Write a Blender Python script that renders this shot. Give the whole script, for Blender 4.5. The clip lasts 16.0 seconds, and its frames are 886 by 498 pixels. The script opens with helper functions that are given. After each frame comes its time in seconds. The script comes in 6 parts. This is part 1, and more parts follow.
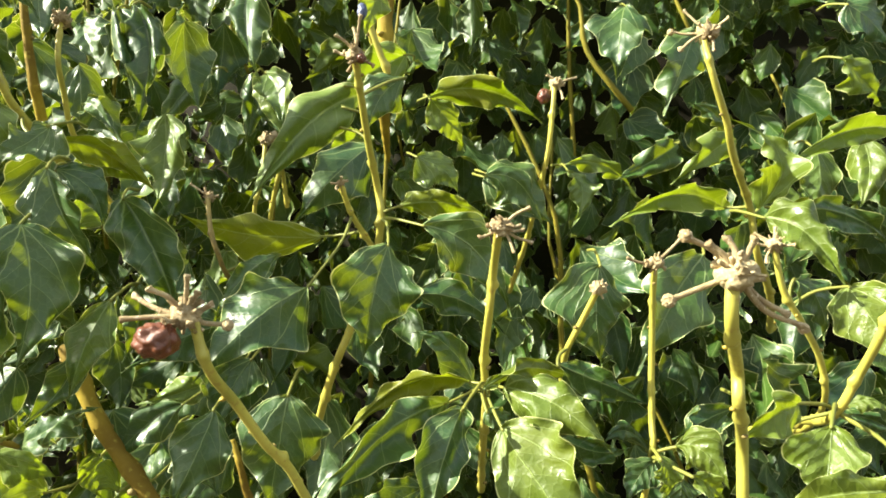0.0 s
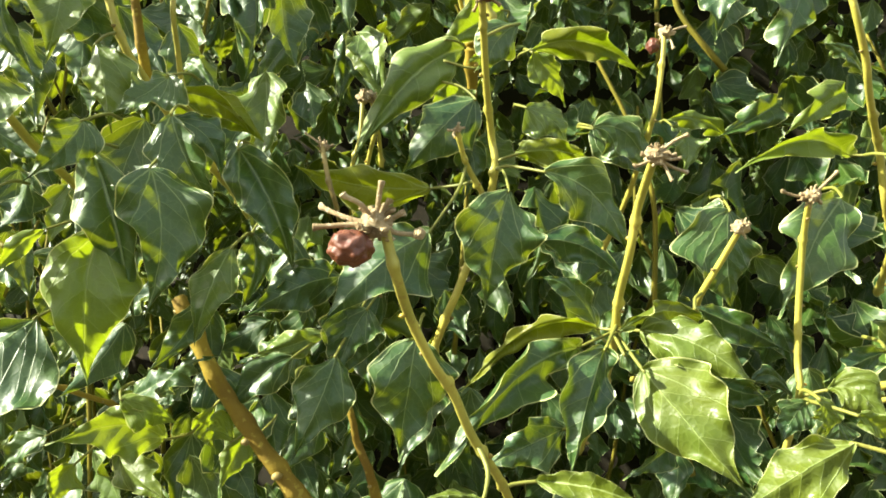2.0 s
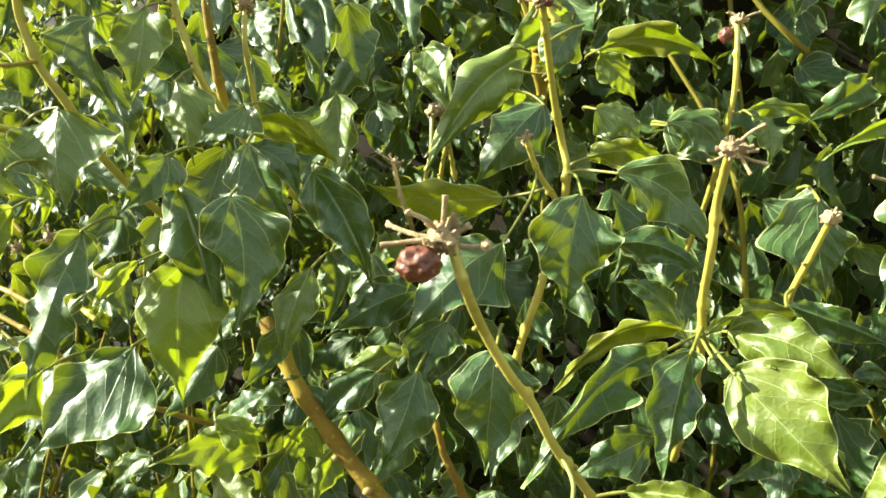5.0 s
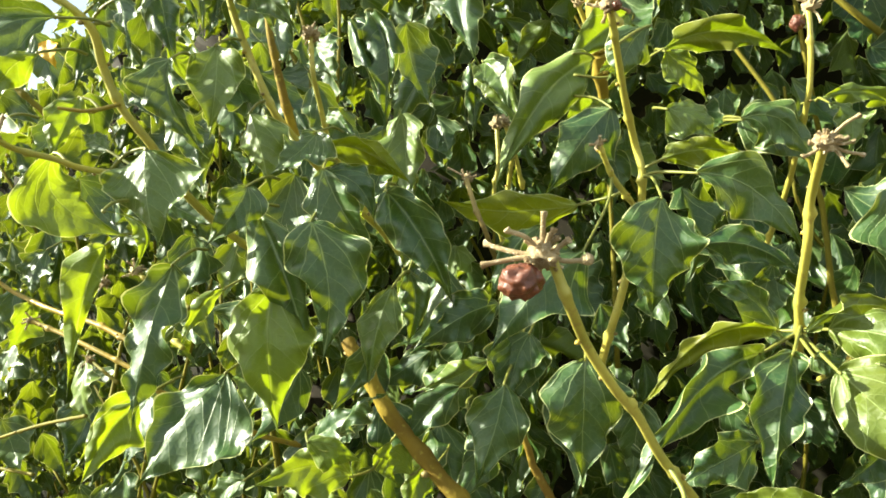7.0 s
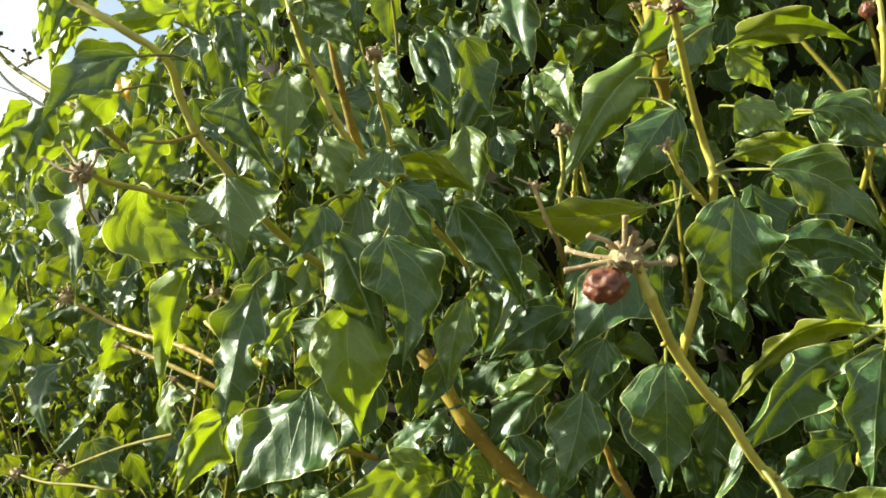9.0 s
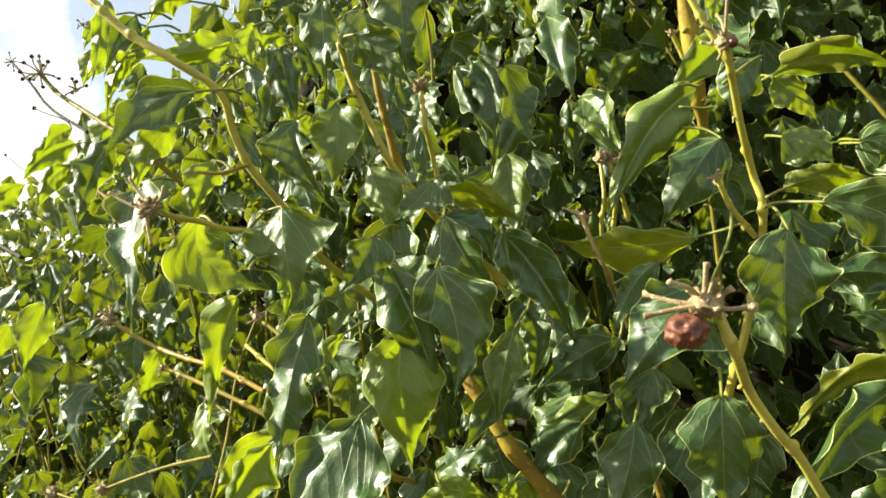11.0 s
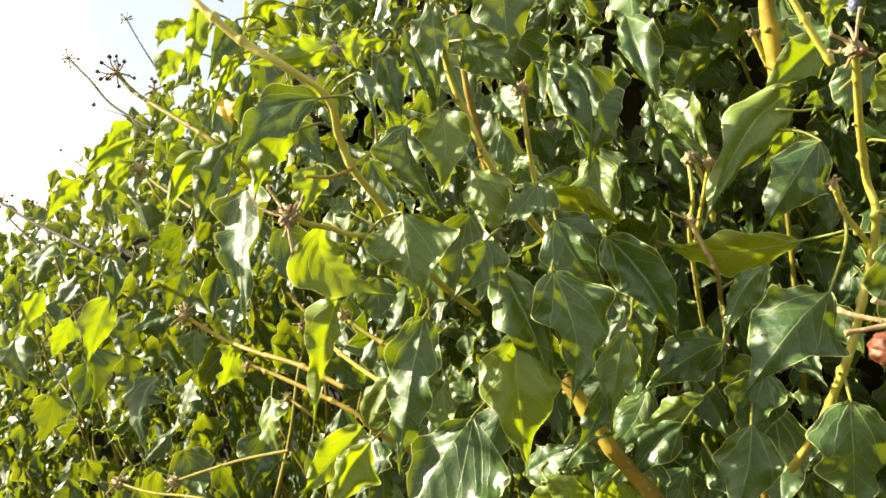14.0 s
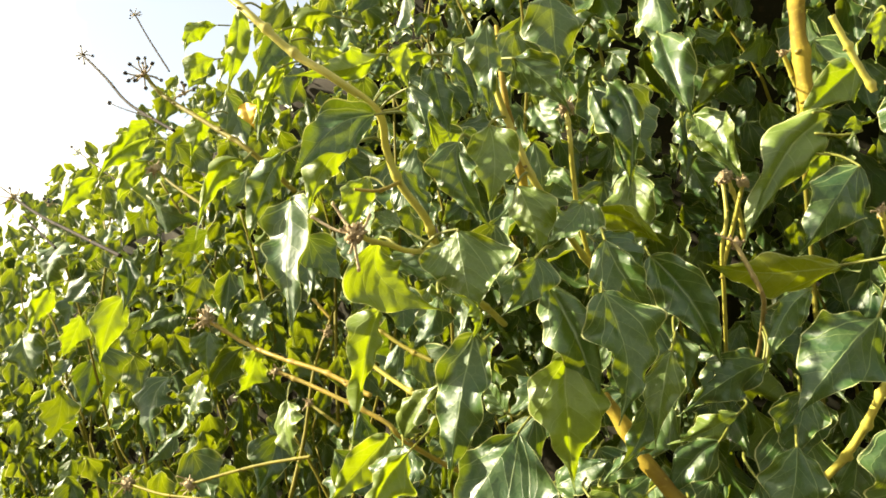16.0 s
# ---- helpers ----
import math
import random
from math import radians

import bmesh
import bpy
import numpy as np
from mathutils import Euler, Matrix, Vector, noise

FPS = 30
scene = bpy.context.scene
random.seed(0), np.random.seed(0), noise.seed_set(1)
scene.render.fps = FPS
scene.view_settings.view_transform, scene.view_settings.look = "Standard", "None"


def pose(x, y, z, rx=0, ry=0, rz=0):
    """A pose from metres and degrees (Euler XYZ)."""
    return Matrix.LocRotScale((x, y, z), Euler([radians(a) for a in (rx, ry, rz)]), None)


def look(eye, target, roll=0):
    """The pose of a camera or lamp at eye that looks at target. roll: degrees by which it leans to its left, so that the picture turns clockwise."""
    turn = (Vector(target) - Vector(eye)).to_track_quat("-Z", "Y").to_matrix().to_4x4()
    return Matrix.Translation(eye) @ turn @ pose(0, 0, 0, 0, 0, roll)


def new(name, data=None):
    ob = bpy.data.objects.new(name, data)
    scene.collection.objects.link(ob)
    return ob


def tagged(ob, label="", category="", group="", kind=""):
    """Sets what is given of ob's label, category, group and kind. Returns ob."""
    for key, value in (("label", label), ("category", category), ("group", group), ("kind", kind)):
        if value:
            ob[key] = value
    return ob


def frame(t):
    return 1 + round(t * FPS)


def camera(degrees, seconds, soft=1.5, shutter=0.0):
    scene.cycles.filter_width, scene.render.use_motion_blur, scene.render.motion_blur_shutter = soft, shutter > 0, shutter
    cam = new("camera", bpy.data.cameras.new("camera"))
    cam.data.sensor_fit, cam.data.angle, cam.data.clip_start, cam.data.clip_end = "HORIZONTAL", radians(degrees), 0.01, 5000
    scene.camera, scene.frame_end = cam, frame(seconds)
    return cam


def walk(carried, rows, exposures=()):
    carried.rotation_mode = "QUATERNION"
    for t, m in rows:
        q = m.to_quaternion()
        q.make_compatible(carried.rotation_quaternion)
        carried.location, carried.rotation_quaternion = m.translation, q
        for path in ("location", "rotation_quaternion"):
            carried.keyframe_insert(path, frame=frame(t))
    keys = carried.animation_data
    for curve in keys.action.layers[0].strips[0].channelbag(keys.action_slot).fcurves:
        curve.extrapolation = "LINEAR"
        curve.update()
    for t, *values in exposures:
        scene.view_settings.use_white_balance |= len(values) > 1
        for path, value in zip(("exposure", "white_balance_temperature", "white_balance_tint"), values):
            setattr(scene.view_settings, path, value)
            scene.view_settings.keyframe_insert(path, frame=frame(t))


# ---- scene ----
cam = camera(62.42, 16.0, 1.75)
# seconds, eye, place looked at, lean
PATH = [
    (0, (0.00313, 0.01854, 1.30838), (0.00167, 1.01453, 1.39777), 0.205),
    (0.5, (-0.00486, 0.01782, 1.30667), (-0.01616, 1.01404, 1.39276), 0.274),
    (1, (-0.01474, 0.01886, 1.30198), (-0.04152, 1.01525, 1.38247), 0.416),
    (1.5, (-0.02300, 0.02021, 1.29784), (-0.06172, 1.01652, 1.37456), 0.304),
    (2, (-0.02702, 0.02328, 1.29281), (-0.08188, 1.01898, 1.36750), 0.390),
    (2.5, (-0.02754, 0.02391, 1.29165), (-0.09881, 1.01844, 1.36799), 0.273),
    (3, (-0.02825, 0.02470, 1.28942), (-0.11735, 1.01756, 1.36876), 0.175),
    (5.3, (-0.02394, 0.02388, 1.29358), (-0.20172, 1.00355, 1.38655), -2.978),
    (5.5, (-0.02671, 0.02334, 1.29250), (-0.21061, 1.00158, 1.38848), -3.478),
    (6, (-0.03088, 0.02274, 1.29416), (-0.24063, 0.99523, 1.39544), -4.311),
    (6.5, (-0.03167, 0.02091, 1.29520), (-0.25271, 0.99056, 1.39970), -4.832),
    (7, (-0.03215, 0.02167, 1.29590), (-0.27257, 0.98645, 1.40261), -5.453),
    (7.5, (-0.03168, 0.02191, 1.29445), (-0.29463, 0.97992, 1.40884), -5.913),
    (8, (-0.02955, 0.02077, 1.29271), (-0.30226, 0.97545, 1.41196), -6.608),
    (8.5, (-0.03053, 0.01871, 1.29457), (-0.32548, 0.96587, 1.42059), -7.088),
    (9, (-0.03579, 0.01673, 1.29566), (-0.35045, 0.95678, 1.42721), -7.534),
    (9.2, (-0.03837, 0.01581, 1.29598), (-0.35461, 0.95535, 1.42735), -7.637),
    (11.3, (-0.04796, 0.00484, 1.30700), (-0.38236, 0.93440, 1.46226), -7.376),
    (11.5, (-0.04987, 0.00190, 1.30951), (-0.38538, 0.93150, 1.46212), -7.492),
    (12, (-0.05485, -0.00259, 1.31011), (-0.39854, 0.92385, 1.46368), -7.355),
    (12.5, (-0.06284, -0.00541, 1.31170), (-0.41415, 0.91856, 1.46293), -7.313),
    (13, (-0.06845, -0.00722, 1.31182), (-0.41939, 0.91722, 1.46100), -7.236),
    (13.5, (-0.07362, -0.00910, 1.31230), (-0.42409, 0.91625, 1.45691), -7.115),
    (14, (-0.08023, -0.01063, 1.31317), (-0.43111, 0.91512, 1.45417), -7.090),
    (14.5, (-0.08452, -0.01266, 1.31556), (-0.43302, 0.91417, 1.45529), -6.807),
    (15, (-0.09027, -0.01568, 1.31727), (-0.43832, 0.91127, 1.45735), -6.593),
    (15.5, (-0.09577, -0.01901, 1.32022), (-0.43867, 0.91009, 1.45874), -6.407),
    (16, (-0.10208, -0.02279, 1.32245), (-0.43673, 0.90940, 1.46046), -5.948),
]
walk(cam, [(t, look(eye, target, roll)) for t, eye, target, roll in PATH], [(0, 2.0, 6750, 4.5), (5.5, 2.15, 6750, 2.5), (7.2, 2.05, 6750, 1.5), (8, 1.66, 6750, 0.0), (9, 1.64, 6750, -0.5), (11.5, 1.72, 7250, 5.5), (14.5, 2.0, 7900, 7.0), (16, 2.0, 7900, 7.0)])

# ---------------------------------------------------------------- light
SUN = Vector((-0.82, -0.21, 0.53)).normalized()
world = bpy.data.worlds.new("sky")
scene.world = world
world.use_nodes = True
wn, wl = world.node_tree.nodes, world.node_tree.links
wn.clear()
sky = wn.new("ShaderNodeTexSky")
sky.sky_type, sky.sun_disc = "NISHITA", False
sky.sun_elevation, sky.sun_rotation = math.asin(SUN.z), math.atan2(SUN.x, SUN.y)
sky.air_density, sky.dust_density = 1.0, 1.2
coord = wn.new("ShaderNodeTexCoord")
puffs = wn.new("ShaderNodeTexNoise")
puffs.inputs["Scale"].default_value, puffs.inputs["Detail"].default_value = 1.5, 7.0
puffs.inputs["Roughness"].default_value = 0.6
cover = wn.new("ShaderNodeMapRange")
cover.inputs["From Min"].default_value, cover.inputs["From Max"].default_value = 0.46, 0.60
cover.inputs["To Min"].default_value = 0.17
cloudy = wn.new("ShaderNodeMix")
cloudy.data_type = "RGBA"
cloudy.inputs["B"].default_value = (8.3, 8.1, 7.7, 1)
shift = wn.new("ShaderNodeMapping")
shift.inputs["Location"].default_value = (5.3, 2.9, 1.1)
wl.new(coord.outputs["Generated"], shift.inputs["Vector"])
wl.new(shift.outputs["Vector"], puffs.inputs["Vector"])
# the clouds part over the hedge and let blue sky through
aim = wn.new("ShaderNodeVectorMath")
aim.operation = "DOT_PRODUCT"
aim.inputs[1].default_value = (-0.52, 0.74, 0.43)
gap = wn.new("ShaderNodeMapRange")
gap.inputs["From Min"].default_value, gap.inputs["From Max"].default_value = 0.984, 0.996
gap.inputs["To Max"].default_value = 0.20
thin = wn.new("ShaderNodeMath")
thin.operation = "SUBTRACT"
wl.new(coord.outputs["Generated"], aim.inputs[0])
wl.new(aim.outputs["Value"], gap.inputs["Value"])
wl.new(puffs.outputs["Fac"], thin.inputs[0])
wl.new(gap.outputs["Result"], thin.inputs[1])
wl.new(thin.outputs["Value"], cover.inputs["Value"])
wl.new(cover.outputs["Result"], cloudy.inputs["Factor"])
wl.new(sky.outputs["Color"], cloudy.inputs["A"])
back = wn.new("ShaderNodeBackground")
back.inputs["Strength"].default_value = 0.071
wout = wn.new("ShaderNodeOutputWorld")
wl.new(cloudy.outputs["Result"], back.inputs["Color"])
wl.new(back.outputs["Background"], wout.inputs["Surface"])

sun = new("sun", bpy.data.lights.new("sun", "SUN"))
sun.data.energy, sun.data.angle, sun.data.color = 5.0, radians(0.6), (1.0, 0.95, 0.85)
sun.matrix_world = look(SUN * 5 + Vector((0, 0, 1.3)), (0, 0, 1.3))


# ---------------------------------------------------------------- materials
class Nodes:
    """Short ways to wire a material."""

    def __init__(self, name):
        self.mat = bpy.data.materials.new(name)
        self.mat.use_nodes = True
        self.tree = self.mat.node_tree
        self.tree.nodes.clear()

    def add(self, kind, **inputs):
        node = self.tree.nodes.new(kind)
        for key, value in inputs.items():
            self.put(node.inputs[key.replace("_", " ")], value)
        return node

    def put(self, socket, value):
        if hasattr(value, "is_output"):
            self.tree.links.new(value, socket)
        else:
            socket.default_value = value

    def math(self, op, a, b=0.0, c=0.0):
        node = self.tree.nodes.new("ShaderNodeMath")
        node.operation = op
        for socket, value in zip(node.inputs, (a, b, c)):
            self.put(socket, value)
        return node.outputs[0]

    def ramp(self, value, lo, hi, a=0.0, b=1.0):
        node = self.add("ShaderNodeMapRange", Value=value)
        node.interpolation_type = "SMOOTHSTEP"
        for key, v in (("From Min", lo), ("From Max", hi), ("To Min", a), ("To Max", b)):
            node.inputs[key].default_value = v
        return node.outputs[0]

    def mix(self, f, a, b):
        node = self.tree.nodes.new("ShaderNodeMix")
        node.data_type = "RGBA"
        self.put(node.inputs[0], f)
        for socket, value in ((node.inputs[6], a), (node.inputs[7], b)):
            self.put(socket, (*value, 1.0) if isinstance(value, tuple) and len(value) == 3 else value)
        return node.outputs[2]

    def noise(self, scale, detail=3.0, where=None, rough=0.55):
        node = self.add("ShaderNodeTexNoise", Scale=scale, Detail=detail, Roughness=rough)
        if where is not None:
            self.put(node.inputs["Vector"], where)
        return node.outputs[0]

    def out(self, shader):
        self.put(self.add("ShaderNodeOutputMaterial").inputs["Surface"], shader)
        return self.mat


def leaf_material(name, islands=False, young=False, olive=False, light=False):
    """Glossy ivy leaf: pale palmate veins, pale thin margin, mottled green, light coming through the blade."""
    n = Nodes(name)
    uvn = n.add("ShaderNodeUVMap")
    uvn.uv_map = "blade"
    if islands:
        rnd = n.add("ShaderNodeNewGeometry").outputs["Random Per Island"]
    else:
        rnd = n.add("ShaderNodeObjectInfo").outputs["Random"]
    place = n.add("ShaderNodeVectorMath")
    place.operation = "MULTIPLY_ADD"
    n.put(place.inputs[0], uvn.outputs[0])
    place.inputs[1].default_value = (0.05, 0.05, 0.05)
    shift = n.add("ShaderNodeCombineXYZ", X=n.math("MULTIPLY", rnd, 3.0), Y=n.math("MULTIPLY", rnd, 17.0))
    n.put(place.inputs[2], shift.outputs[0])
    pos = place.outputs[0]
    rim = n.add("ShaderNodeUVMap")
    rim.uv_map = "rim"
    wob = n.noise(5.0, 2.0, uvn.outputs[0])
    sep = n.add("ShaderNodeSeparateXYZ", Vector=uvn.outputs[0])
    wig = n.math("MULTIPLY", n.math("SUBTRACT", wob, 0.5), 0.09)
    ax = n.math("ABSOLUTE", n.math("ADD", sep.outputs[0], n.math("MULTIPLY", wig, 0.35)))
    y = n.math("ADD", sep.outputs[1], wig)
    y = n.math("SUBTRACT", y, n.math("MULTIPLY", n.math("MULTIPLY", ax, ax), 1.1))
    veins = None
    for angle, wide in ((0.0, 0.0105), (0.42, 0.0085), (0.88, 0.0075)):
        c, s = math.cos(angle), math.sin(angle)
        d = n.math("ABSOLUTE", n.math("SUBTRACT", n.math("MULTIPLY", ax, c), n.math("MULTIPLY", y, s)))
        along = n.math("ADD", n.math("MULTIPLY", ax, s), n.math("MULTIPLY", y, c))
        thick = n.math("MAXIMUM", n.math("MULTIPLY_ADD", along, -wide * 0.75, wide), 0.0018)
        line = n.math("SUBTRACT", 1.0, n.math("MINIMUM", n.math("DIVIDE", d, thick), 1.0))
        veins = line if veins is None else n.math("MAXIMUM", veins, line)
    phase = n.math("MULTIPLY", n.math("SUBTRACT", y, n.math("MULTIPLY", ax, 0.85)), 5.6)
    saw = n.math("ABSOLUTE", n.math("SUBTRACT", n.math("FRACT", phase), 0.5))
    side = n.math("MULTIPLY", n.ramp(saw, 0.032, 0.0), 0.55)
    net = n.add("ShaderNodeTexVoronoi", Vector=uvn.outputs[0], Scale=17.0)
    net.feature = "DISTANCE_TO_EDGE"
    mesh_line = n.math("MULTIPLY", n.ramp(net.outputs["Distance"], 0.06, 0.0), 0.16)
    lines = n.math("MAXIMUM", n.math("MAXIMUM", veins, side), mesh_line)
    rnd2 = n.math("FRACT", n.math("MULTIPLY", rnd, 7.31))
    big = n.noise(55.0, 3.0, pos)
    fine = n.noise(900.0, 2.0, pos)
    dark = n.mix(rnd, (0.011, 0.049, 0.013), (0.031, 0.077, 0.011))
    fresh = n.mix(1.0 if young else n.ramp(rnd2, 0.85, 1.0, 0.0, 0.8), dark, (0.13, 0.19, 0.022))
    # paler pigment, with the yellow of sunlight mixed into the base colour
    if light:
        fresh = n.mix(rnd, (0.080, 0.112, 0.012), (0.105, 0.130, 0.012))
    if olive:
        fresh = n.mix(rnd, (0.15, 0.16, 0.012), (0.17, 0.18, 0.014))
    tone = n.mix(n.ramp(big, 0.35, 0.70, 0.0, 0.55), fresh, (0.12, 0.17, 0.03) if young else (0.048, 0.088, 0.008))
    tone = n.mix(n.ramp(fine, 0.55, 0.85, 0.0, 0.35), tone, (0.07, 0.12, 0.018))
    tone = n.mix(n.math("MULTIPLY", lines, 0.40 if islands else 0.50), tone, (0.34, 0.43, 0.15))
    edge = n.add("ShaderNodeSeparateXYZ", Vector=rim.outputs[0]).outputs[0]
    margin = n.ramp(edge, 0.962, 0.99)
    tone = n.mix(n.math("MULTIPLY", margin, 0.9), tone, (0.52, 0.54, 0.22))
    specks = n.ramp(n.noise(190.0, 2.0, pos), 0.72, 0.78)
    tone = n.mix(n.math("MULTIPLY", specks, 0.5), tone, (0.10, 0.075, 0.035))
    quilt = n.math("MULTIPLY", n.ramp(saw, 0.0, 0.5), 0.26)
    groove = n.math("MULTIPLY", n.math("MAXIMUM", veins, side), -0.14)
    height = n.math("ADD", n.math("ADD", groove, quilt), n.math("ADD", n.math("MULTIPLY", n.noise(110.0, 3.0, pos), 0.4), n.math("MULTIPLY", n.ramp(net.outputs["Distance"], 0.0, 0.25), 0.05)))
    bump = n.add("ShaderNodeBump", Strength=0.45 if islands else 0.7, Distance=0.0016, Height=height)
    gloss = n.add("ShaderNodeBsdfPrincipled", Base_Color=tone, Normal=bump.outputs[0])
    n.put(gloss.inputs["Roughness"], n.ramp(n.noise(75.0, 4.0, pos), 0.3, 0.70, 0.34, 0.58))
    gloss.inputs["Specular IOR Level"].default_value = 0.45 if islands else 0.55
    if olive or light:
        gloss.inputs["Specular IOR Level"].default_value = 0.38 if light else 0.2
    gloss.inputs["Coat Weight"].default_value, gloss.inputs["Coat Roughness"].default_value = 0.08 if islands else 0.03 if olive else 0.05 if light else 0.12, 0.26
    glow = n.mix(rnd, (0.23, 0.31, 0.006) if young else (0.20, 0.29, 0.006), (0.29, 0.36, 0.008) if young else (0.32, 0.38, 0.006))
    if islands:
        glow = n.mix(0.5, glow, (0.12, 0.14, 0.004))
    glow = n.mix(n.math("MULTIPLY", lines, 0.45), glow, (0.50, 0.55, 0.10))
    glow = n.mix(n.math("MULTIPLY", margin, 0.8), glow, (0.75, 0.74, 0.25))
    glow = n.mix(n.math("MULTIPLY", specks, 0.4), glow, (0.2, 0.16, 0.03))
    through_light = n.add("ShaderNodeBsdfTranslucent", Color=glow, Normal=bump.outputs[0])
    both = n.add("ShaderNodeMixShader", Fac=0.42 if young else 0.40 if olive else 0.36 if islands else 0.17)
    n.put(both.inputs[1], gloss.outputs[0])
    n.put(both.inputs[2], through_light.outputs[0])
    return n.out(both.outputs[0])


def skin_material(name, a, b, c, rough=0.5, scale=260.0, grain=0.5, spots=0.5, shine=0.4):
    """Stem, bark, dried husk: two mixed tones, speckles and a fine grain."""
    n = Nodes(name)
    pos = n.add("ShaderNodeTexCoord").outputs["Object"]
    rnd = n.add("ShaderNodeObjectInfo").outputs["Random"]
    tone = n.mix(n.ramp(n.noise(scale * 0.25, 4.0, pos), 0.35, 0.68), a, b)
    tone = n.mix(n.math("MULTIPLY", rnd, 0.35), tone, b)
    tone = n.mix(n.math("MULTIPLY", n.ramp(n.noise(scale * 2.2, 2.0, pos), 0.58, 0.70), spots), tone, c)
    bump = n.add("ShaderNodeBump", Strength=grain, Distance=0.0006, Height=n.noise(scale * 1.6, 5.0, pos, 0.65))
    p = n.add("ShaderNodeBsdfPrincipled", Base_Color=tone, Roughness=rough, Normal=bump.outputs[0])
    p.inputs["Specular IOR Level"].default_value = shine
    return n.out(p.outputs[0])


LEAF = leaf_material("ivy_leaf")
YOUNG = leaf_material("young_ivy_leaf", False, True)
OLIVE = leaf_material("olive_ivy_leaf", False, False, True)
# paler copy of the leaf material for the leaves that stand in the sun
LIGHT = leaf_material("pale_sunlit_leaf", False, False, False, True)
YELLOWED = skin_material("yellowed_leaf", (0.75, 0.42, 0.02), (0.60, 0.38, 0.03), (0.45, 0.20, 0.03), 0.5, 200, 0.3, 0.3)
LEAF_MASS = leaf_material("ivy_leaf_mass", True)
SKIN = {
    "green": skin_material("green_stem", (0.43, 0.38, 0.068), (0.31, 0.29, 0.050), (0.22, 0.115, 0.035), 0.42, 240, 0.35, 0.35),
    "petiole": skin_material("leaf_stalk", (0.20, 0.20, 0.034), (0.15, 0.165, 0.03), (0.10, 0.06, 0.02), 0.5, 240, 0.3, 0.3),
    "olive": skin_material("olive_stem", (0.19, 0.16, 0.018), (0.13, 0.12, 0.016), (0.09, 0.055, 0.018), 0.6, 240, 0.4, 0.45, 0.15),
    "orange": skin_material("orange_stem", (0.34, 0.235, 0.030), (0.26, 0.20, 0.030), (0.20, 0.10, 0.04), 0.45, 240, 0.4, 0.4),
    "brown": skin_material("brown_stem", (0.25, 0.19, 0.050), (0.18, 0.135, 0.038), (0.10, 0.06, 0.03), 0.6, 240, 0.6, 0.5),
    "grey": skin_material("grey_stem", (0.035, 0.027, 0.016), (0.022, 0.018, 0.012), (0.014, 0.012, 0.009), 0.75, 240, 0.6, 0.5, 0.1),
    "woody": skin_material("woody_bark", (0.33, 0.25, 0.030), (0.16, 0.105, 0.018), (0.36, 0.30, 0.05), 0.7, 150, 1.0, 0.6, 0.15),
    "husk": skin_material("dry_husk", (0.42, 0.335, 0.18), (0.22, 0.155, 0.070), (0.66, 0.58, 0.42), 0.75, 500, 0.9, 0.6),
    "berry": skin_material("shrivelled_berry", (0.075, 0.020, 0.013), (0.20, 0.068, 0.020), (0.035, 0.012, 0.010), 0.34, 320, 0.9, 0.5, 0.5),
    "blue": skin_material("blue_black_fruit", (0.035, 0.045, 0.10), (0.07, 0.09, 0.16), (0.02, 0.02, 0.04), 0.5, 300, 0.4, 0.4),
    "black": skin_material("black_fruit", (0.020, 0.018, 0.022), (0.035, 0.030, 0.030), (0.06, 0.05, 0.04), 0.5, 300, 0.4, 0.4),
    "soil": skin_material("dry_soil", (0.070, 0.055, 0.035), (0.050, 0.042, 0.026), (0.05, 0.07, 0.02), 0.9, 24, 1.0, 0.6, 0.2),
    # nearly black: the shade between the leaves is put into this colour
    "core": skin_material("deep_shade", (0.022, 0.017, 0.010), (0.014, 0.015, 0.007), (0.04, 0.028, 0.016), 0.9, 60, 1.0, 0.6, 0.2),
}


# ---------------------------------------------------------------- building blocks
def mesh_object(name, verts, faces, material, parent=None, label="", smooth=True):
    me = bpy.data.meshes.new(name)
    me.from_pydata([tuple(v) for v in verts], [], faces)
    me.materials.append(material)
    if smooth:
        me.polygons.foreach_set("use_smooth", [True] * len(me.polygons))
    ob = new(name, me)
    if parent is not None:
        ob.parent = parent
    if label:
        ob["label"] = label
    return ob


def blade_width(s, peak=0.34, base=0.8):
    """Half width of an ivy blade along its midrib, 1 at the widest place, drawn out to a point."""
    if s < peak:
        return math.sin(math.pi / 2 * s / peak) ** base
    x = (s - peak) / (1 - peak)
    return max(0.0, 1 - x) ** 1.85 * (1 + 1.05 * x)


def midrib(b, m, t, s):
    """Place and direction on the curve through foot, middle and tip."""
    c = m * 2 - (b + t) / 2
    return b * (1 - s) ** 2 + c * (2 * s * (1 - s)) + t * s * s, (c - b) * (2 - 2 * s) + (t - c) * (2 * s)


